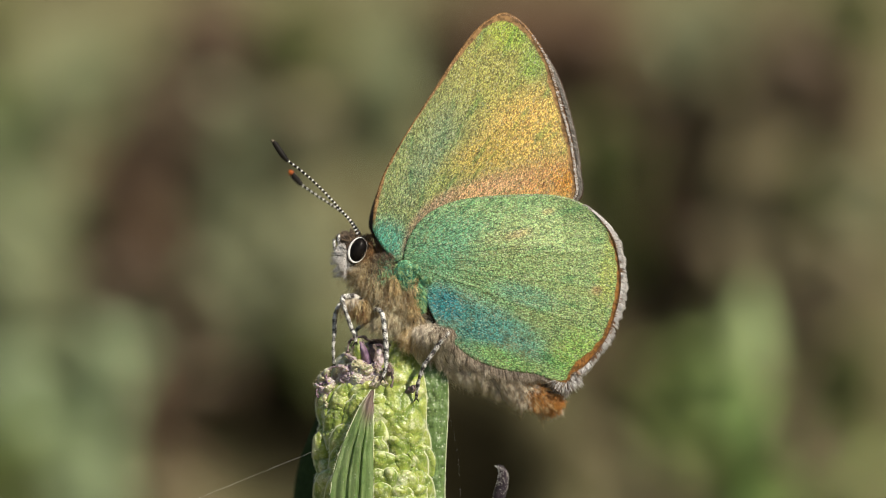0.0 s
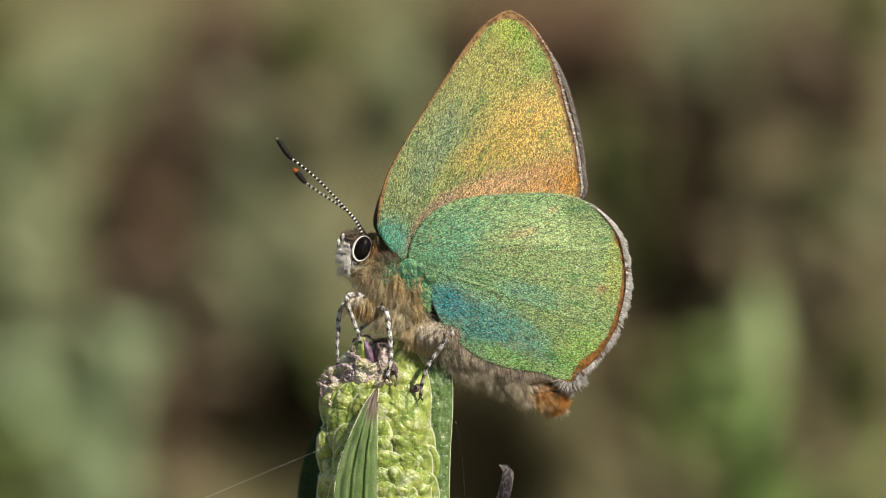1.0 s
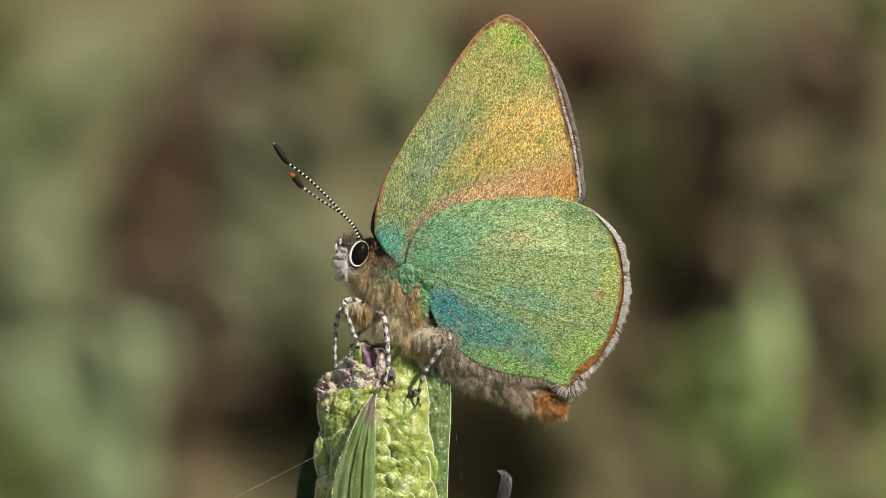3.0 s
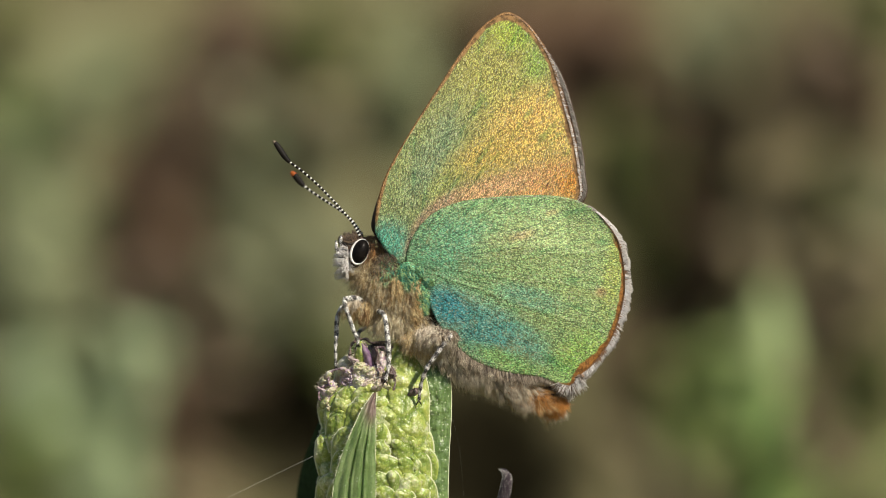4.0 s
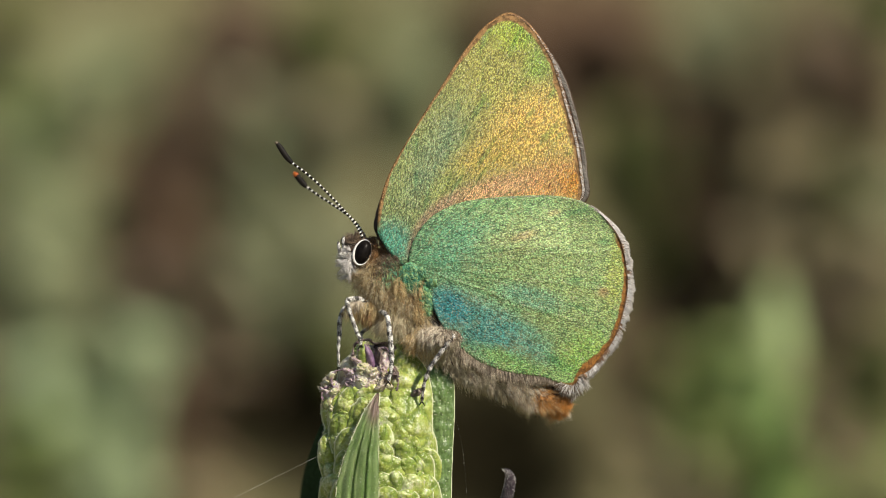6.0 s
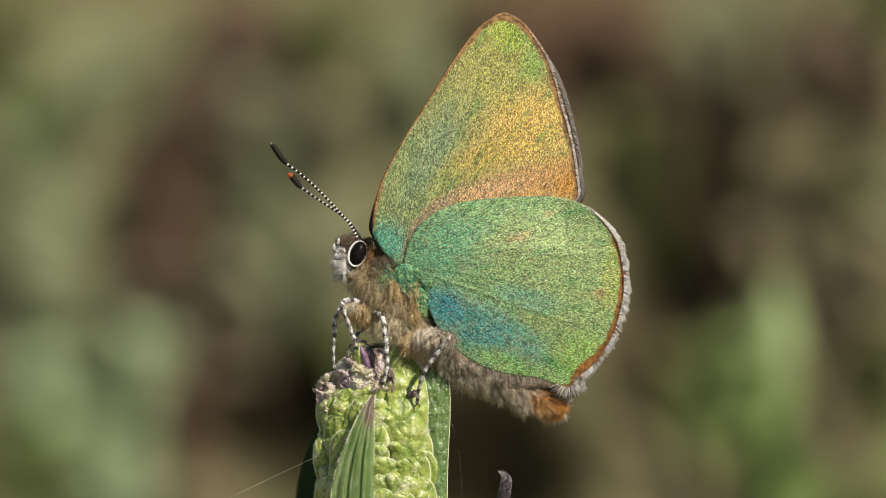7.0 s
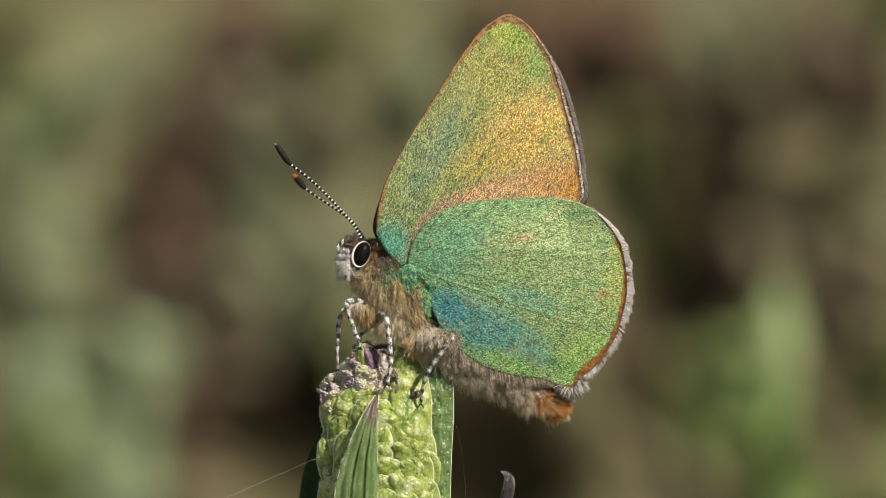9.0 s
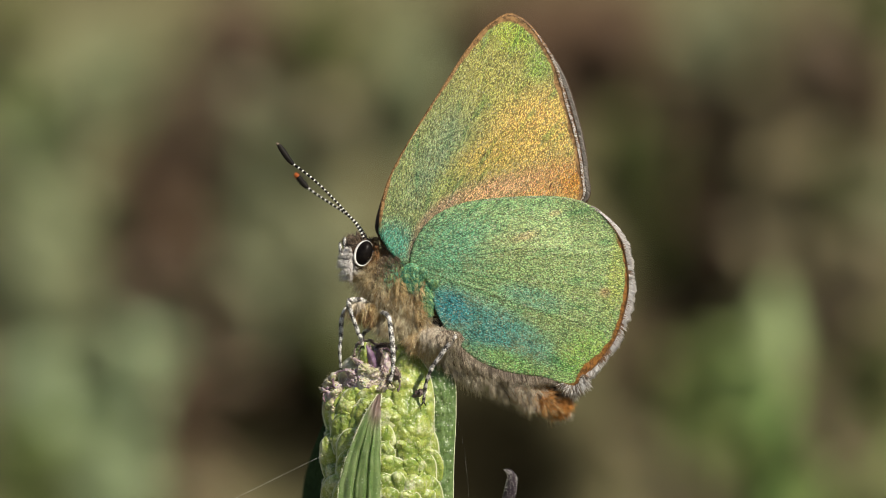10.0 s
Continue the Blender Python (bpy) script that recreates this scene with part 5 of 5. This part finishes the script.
def hooked_shoot():
    """A small downy shoot whose bent tip rises beside the bud."""
    top = BASE @ g(880, 1060, 2.0)
    foot = Vector((top.x + 0.004, top.y + 0.012, rise(top.x + 0.004, top.y + 0.012)))
    shoot = thing("downy_shoot", None, "thin shoot with a grey-purple downy hooked tip", "shoot", m=Matrix.Translation(foot))
    line = spline([(880, 1060, 2.0, 10), (884, 960, 1.2, 13), (890, 890, 0.8, 15), (897, 855, 0.7, 13), (899, 838, 0.7, 10.5), (894, 828, 0.7, 7.5), (887, 824, 0.7, 3)], 10)
    bm = tube(bmesh.new(), [g(u, v, d) for u, v, d, w in line], [GRID * w * 0.74 for *_, w in line], 18)
    for v in bm.verts:
        v.co += Vector((noise.noise(v.co * 6000), noise.noise(v.co * 6000 + Vector((9, 0, 0))), 0)) * 0.00004
    tip = part("hooked_tip", bm, M_HOOK, shoot, "grey-purple downy hooked leaf tip")
    rng = np.random.default_rng(77)
    roots, ways = [], []
    for _ in range(900):
        x = rng.random() ** 0.7 * (len(line) - 1.01)
        u, v, d, w = line[int(x)]
        a = rng.random() * 2 * math.pi
        roots.append(g(u + 0.74 * w * math.cos(a), v, d + 0.74 * w * 0.03 * math.sin(a)))
        ways.append((math.cos(a), math.sin(a), 0.6 + rng.normal() * 0.4))
    V, F = strands(roots, ways, GRID * (1 + 2 * rng.random(900)), GRID * 0.3, rng=rng)
    arrays_part("down", V, F, M_FUR_WHITE, tip)
    stem = spline([top, top + Vector((0.001, 0.003, -0.05)), Vector((foot.x, foot.y, foot.z - 0.005))], 10)
    part("stem", tube(bmesh.new(), stem, np.linspace(0.0003, 0.0008, len(stem)), 8), M_STEM, shoot, frame_m=Matrix.Identity(4))


hooked_shoot()


# ---------------------------------------------------------------- spider silk
def silk(name, points, radius, label):
    at = g(*points[0])
    line = spline([tuple(g(*p)) for p in points], 12)
    ob = thing(name, at, label, "spider thread")
    part("strand", tube(bmesh.new(), line, [radius] * len(line), 6), M_SILK, ob)
    return ob


SILK = silk("spider_thread", [(566, 796, -0.6), (480, 832, -0.6), (357, 884, -0.5), (200, 950, -0.2), (20, 1030, 0.3)], GRID * 0.11,
            "fine spider thread stretched from the bud")
silk("spider_thread", [(788, 700, 1.2), (806, 745, 0.8), (816, 795, 0.4), (823, 882, 0.2), (826, 980, 0.2), (815, 1100, 0.5)], GRID * 0.022,
     "very fine spider thread hanging beside the bud")


# ---------------------------------------------------------------- meadow behind
def meadow_plant(name, label, category, target, spread, stems, leaves, length, width, material, seed, lean=0.9, group=""):
    """Stems from one root to a leafy mass round target (u, v, metres away)."""
    rng = np.random.default_rng(seed)
    u, v, away = target
    c = BASE @ g(u, v, (away - REACH) * 1000)
    k = GRID * away / REACH
    foot = Vector((c.x + rng.normal() * 0.008, c.y, 0))
    while rise(foot.x, foot.y) < c.z - spread[1] * k - 0.012 and foot.y < c.y + 0.2:
        foot.y += 0.002
    foot.z = rise(foot.x, foot.y)
    plant = thing(name, None, label, category, group, m=Matrix.Translation(foot))
    for _ in range(stems):
        x = c.x + rng.uniform(-1, 1) * spread[0] * k
        y = c.y + rng.uniform(-1, 1) * 0.006
        top = c.z + rng.uniform(0.2, 1.0) * spread[1] * k
        low = c.z - spread[1] * k
        bend = rng.normal(size=2) * 0.006
        line = spline([(foot.x, foot.y, foot.z - 0.004), ((foot.x + x) / 2 + bend[0] * 0.5, (foot.y + y) / 2, foot.z + (low - foot.z) * 0.35),
                       (x, y, low), (x + bend[0] * 0.5, y, top)], 6)
        stem = part("stem", tube(bmesh.new(), line, np.linspace(0.0012, 0.0005, len(line)), 5), material, plant,
                    frame_m=Matrix.Identity(4))
        bl = bmesh.new()
        for _ in range(leaves):
            z = rng.uniform(low, top)
            at = Vector([np.interp(z, np.maximum.accumulate(line[:, 2]), line[:, i]) for i in range(3)])
            a = math.pi * rng.uniform(0.1, 0.9) if rng.random() < 0.8 else rng.uniform(0, 2 * math.pi)
            leaf_blade(at, (math.cos(a), math.sin(a), lean + rng.normal() * 0.35), length * rng.uniform(0.6, 1.2),
                       width * rng.uniform(0.7, 1.2), bl, 4)
        part("foliage", bl, material, stem, frame_m=Matrix.Identity(4), smooth=False)
    return plant


# what grows in each patch: name, label, stems, leaves on each
KINDS = [
    ("straw_plant", "pale olive half-dry meadow plant", 4, 11, PALE_MOSS),
    ("downy_plant", "grey-green downy meadow plant", 4, 11, GREY_MOSS),
    ("sage_plant", "soft silvery green leafy meadow plant", 5, 14, SILVER_GROWTH),
    ("meadow_plant", "olive-green leafy meadow plant", 4, 11, HERB_GREEN),
    ("fresh_herb", "fresh green leafy meadow herb", 4, 11, FRESH_GREEN),
    ("herb", "dark green leafy meadow herb", 4, 10, DEEP_GREEN),
    ("dry_plant", "dry brown withered meadow plant", 4, 9, BROWN_LITTER),
    ("dun_plant", "dull brown half-withered meadow plant", 4, 9, DUN_LITTER),
    ("dead_plant", "grey-brown dead meadow plant", 4, 10, GREY_LITTER),
]


def meadow():
    for name, label, stems, leaves, (tint, rows) in KINDS:
        leaf = meadow_leaf(name + "_leaf", tuple(x * 1.25 for x in tint), tuple(x * 0.85 for x in tint))
        for u, v, ru, rv, strength in rows:
            meadow_plant(name, label, "plant", (u, v + 28, bank_reach(u, v + 28) - 0.007), (ru * 0.5, min(60, rv * 0.5)), stems, leaves, 0.0072, 0.0040, leaf,
                         9000 + 7 * u + v, group="meadow plants behind the butterfly")
    # a second bud of the same flower, far behind
    at = BASE @ g(1343, 600, (0.52 - REACH) * 1000)
    foot = Vector((at.x, at.y, rise(at.x, at.y)))
    bud = thing("flower_shoot", None, "pale yellow-green flower bud on a straight stem in the meadow", "flower", m=Matrix.Translation(foot))
    k = GRID * 0.52 / REACH
    line = spline([(at.x, at.y, at.z - 88 * k, 14), (at.x, at.y, at.z - 50 * k, 32), (at.x, at.y, at.z - 5 * k, 35), (at.x, at.y, at.z + 45 * k, 24), (at.x, at.y, at.z + 100 * k, 5)], 8)
    bm = tube(bmesh.new(), line[:, :3], line[:, 3] * k, 16)
    for v in bm.verts:
        v.co += (v.co - Vector((at.x, at.y, v.co.z))).normalized() * lump(v.co, 350.0) * 0.0007
    part("bud", bm, M_LIME, bud, frame_m=Matrix.Identity(4))
    line = spline([(at.x, at.y, at.z - 90 * k), (at.x + 0.001, at.y + 0.002, at.z * 0.5), (foot.x, foot.y, foot.z - 0.004)], 8)
    part("stem", tube(bmesh.new(), line, [0.0021] * len(line), 10), M_SHOOT, bud, frame_m=Matrix.Identity(4))
    bl = bmesh.new()
    rng = np.random.default_rng(9)
    for z in np.linspace(at.z - 420 * k, at.z - 200 * k, 6):
        a = rng.uniform(0, 6.3)
        leaf_blade(Vector((at.x, at.y, z)), (math.cos(a), math.sin(a), 1.0), 0.014, 0.005, bl, 5)
    part("foliage", bl, M_SHOOT, bud, frame_m=Matrix.Identity(4))


meadow()


def thicket():
    """Uncounted grass and dead stalks on the level above the bank."""
    rng = np.random.default_rng(5)
    n = 12000
    y = 0.66 + 4.4 * rng.random(n) ** 1.4
    x = rng.uniform(-3, 3, size=n)
    # low sward on the level ground round the flower
    m = 6000
    y[:m] = rng.uniform(-1.6, 0.36, m)
    x[:m] = rng.normal(size=m) * 0.9
    roots = np.array([(a, b, rise(a, b) - 0.006) for a, b in zip(x, y)])
    ways = np.c_[rng.normal(size=n) * 0.16, rng.normal(size=n) * 0.16, np.ones(n)]
    tall = np.where(np.arange(n) < m, 0.03 + 0.08 * rng.random(n), 0.12 + 0.16 * rng.random(n))
    V, F = strands(roots, ways, tall, 0.0011 + 0.0012 * rng.random(n), 0.15, (0.4, -0.2, -0.6), 0.2, rng)
    mesh = bpy.data.meshes.new("meadow_grass")
    mesh.from_pydata(V.tolist(), [], F)
    mesh.materials.append(M_GRASS)
    tagged(new("meadow_grass", mesh), "dense olive and brown meadow grass", "grass", kind="stuff")


thicket()


# ---------------------------------------------------------------- what moves
def motions():
    """The loose thread sways a little in the air, about its fixed end."""
    rest = BASE @ Matrix.Translation(g(566, 796, -0.6))
    rows = [(0, 0.8), (0.5, -4.5), (1, 0.0), (1.5, -3.8), (2, -3.5), (2.5, -4.3), (4, -3.0), (4.5, 0.4), (5, -1.5), (5.5, -3.4),
            (7, -2.2), (7.5, -0.5), (8, -2.5), (8.5, -2.0), (9, -0.6), (9.5, -1.8), (10, -2.8)]
    walk(SILK, [(t, rest @ pose(0, 0, 0, 0, a, 0)) for t, a in rows])


motions()
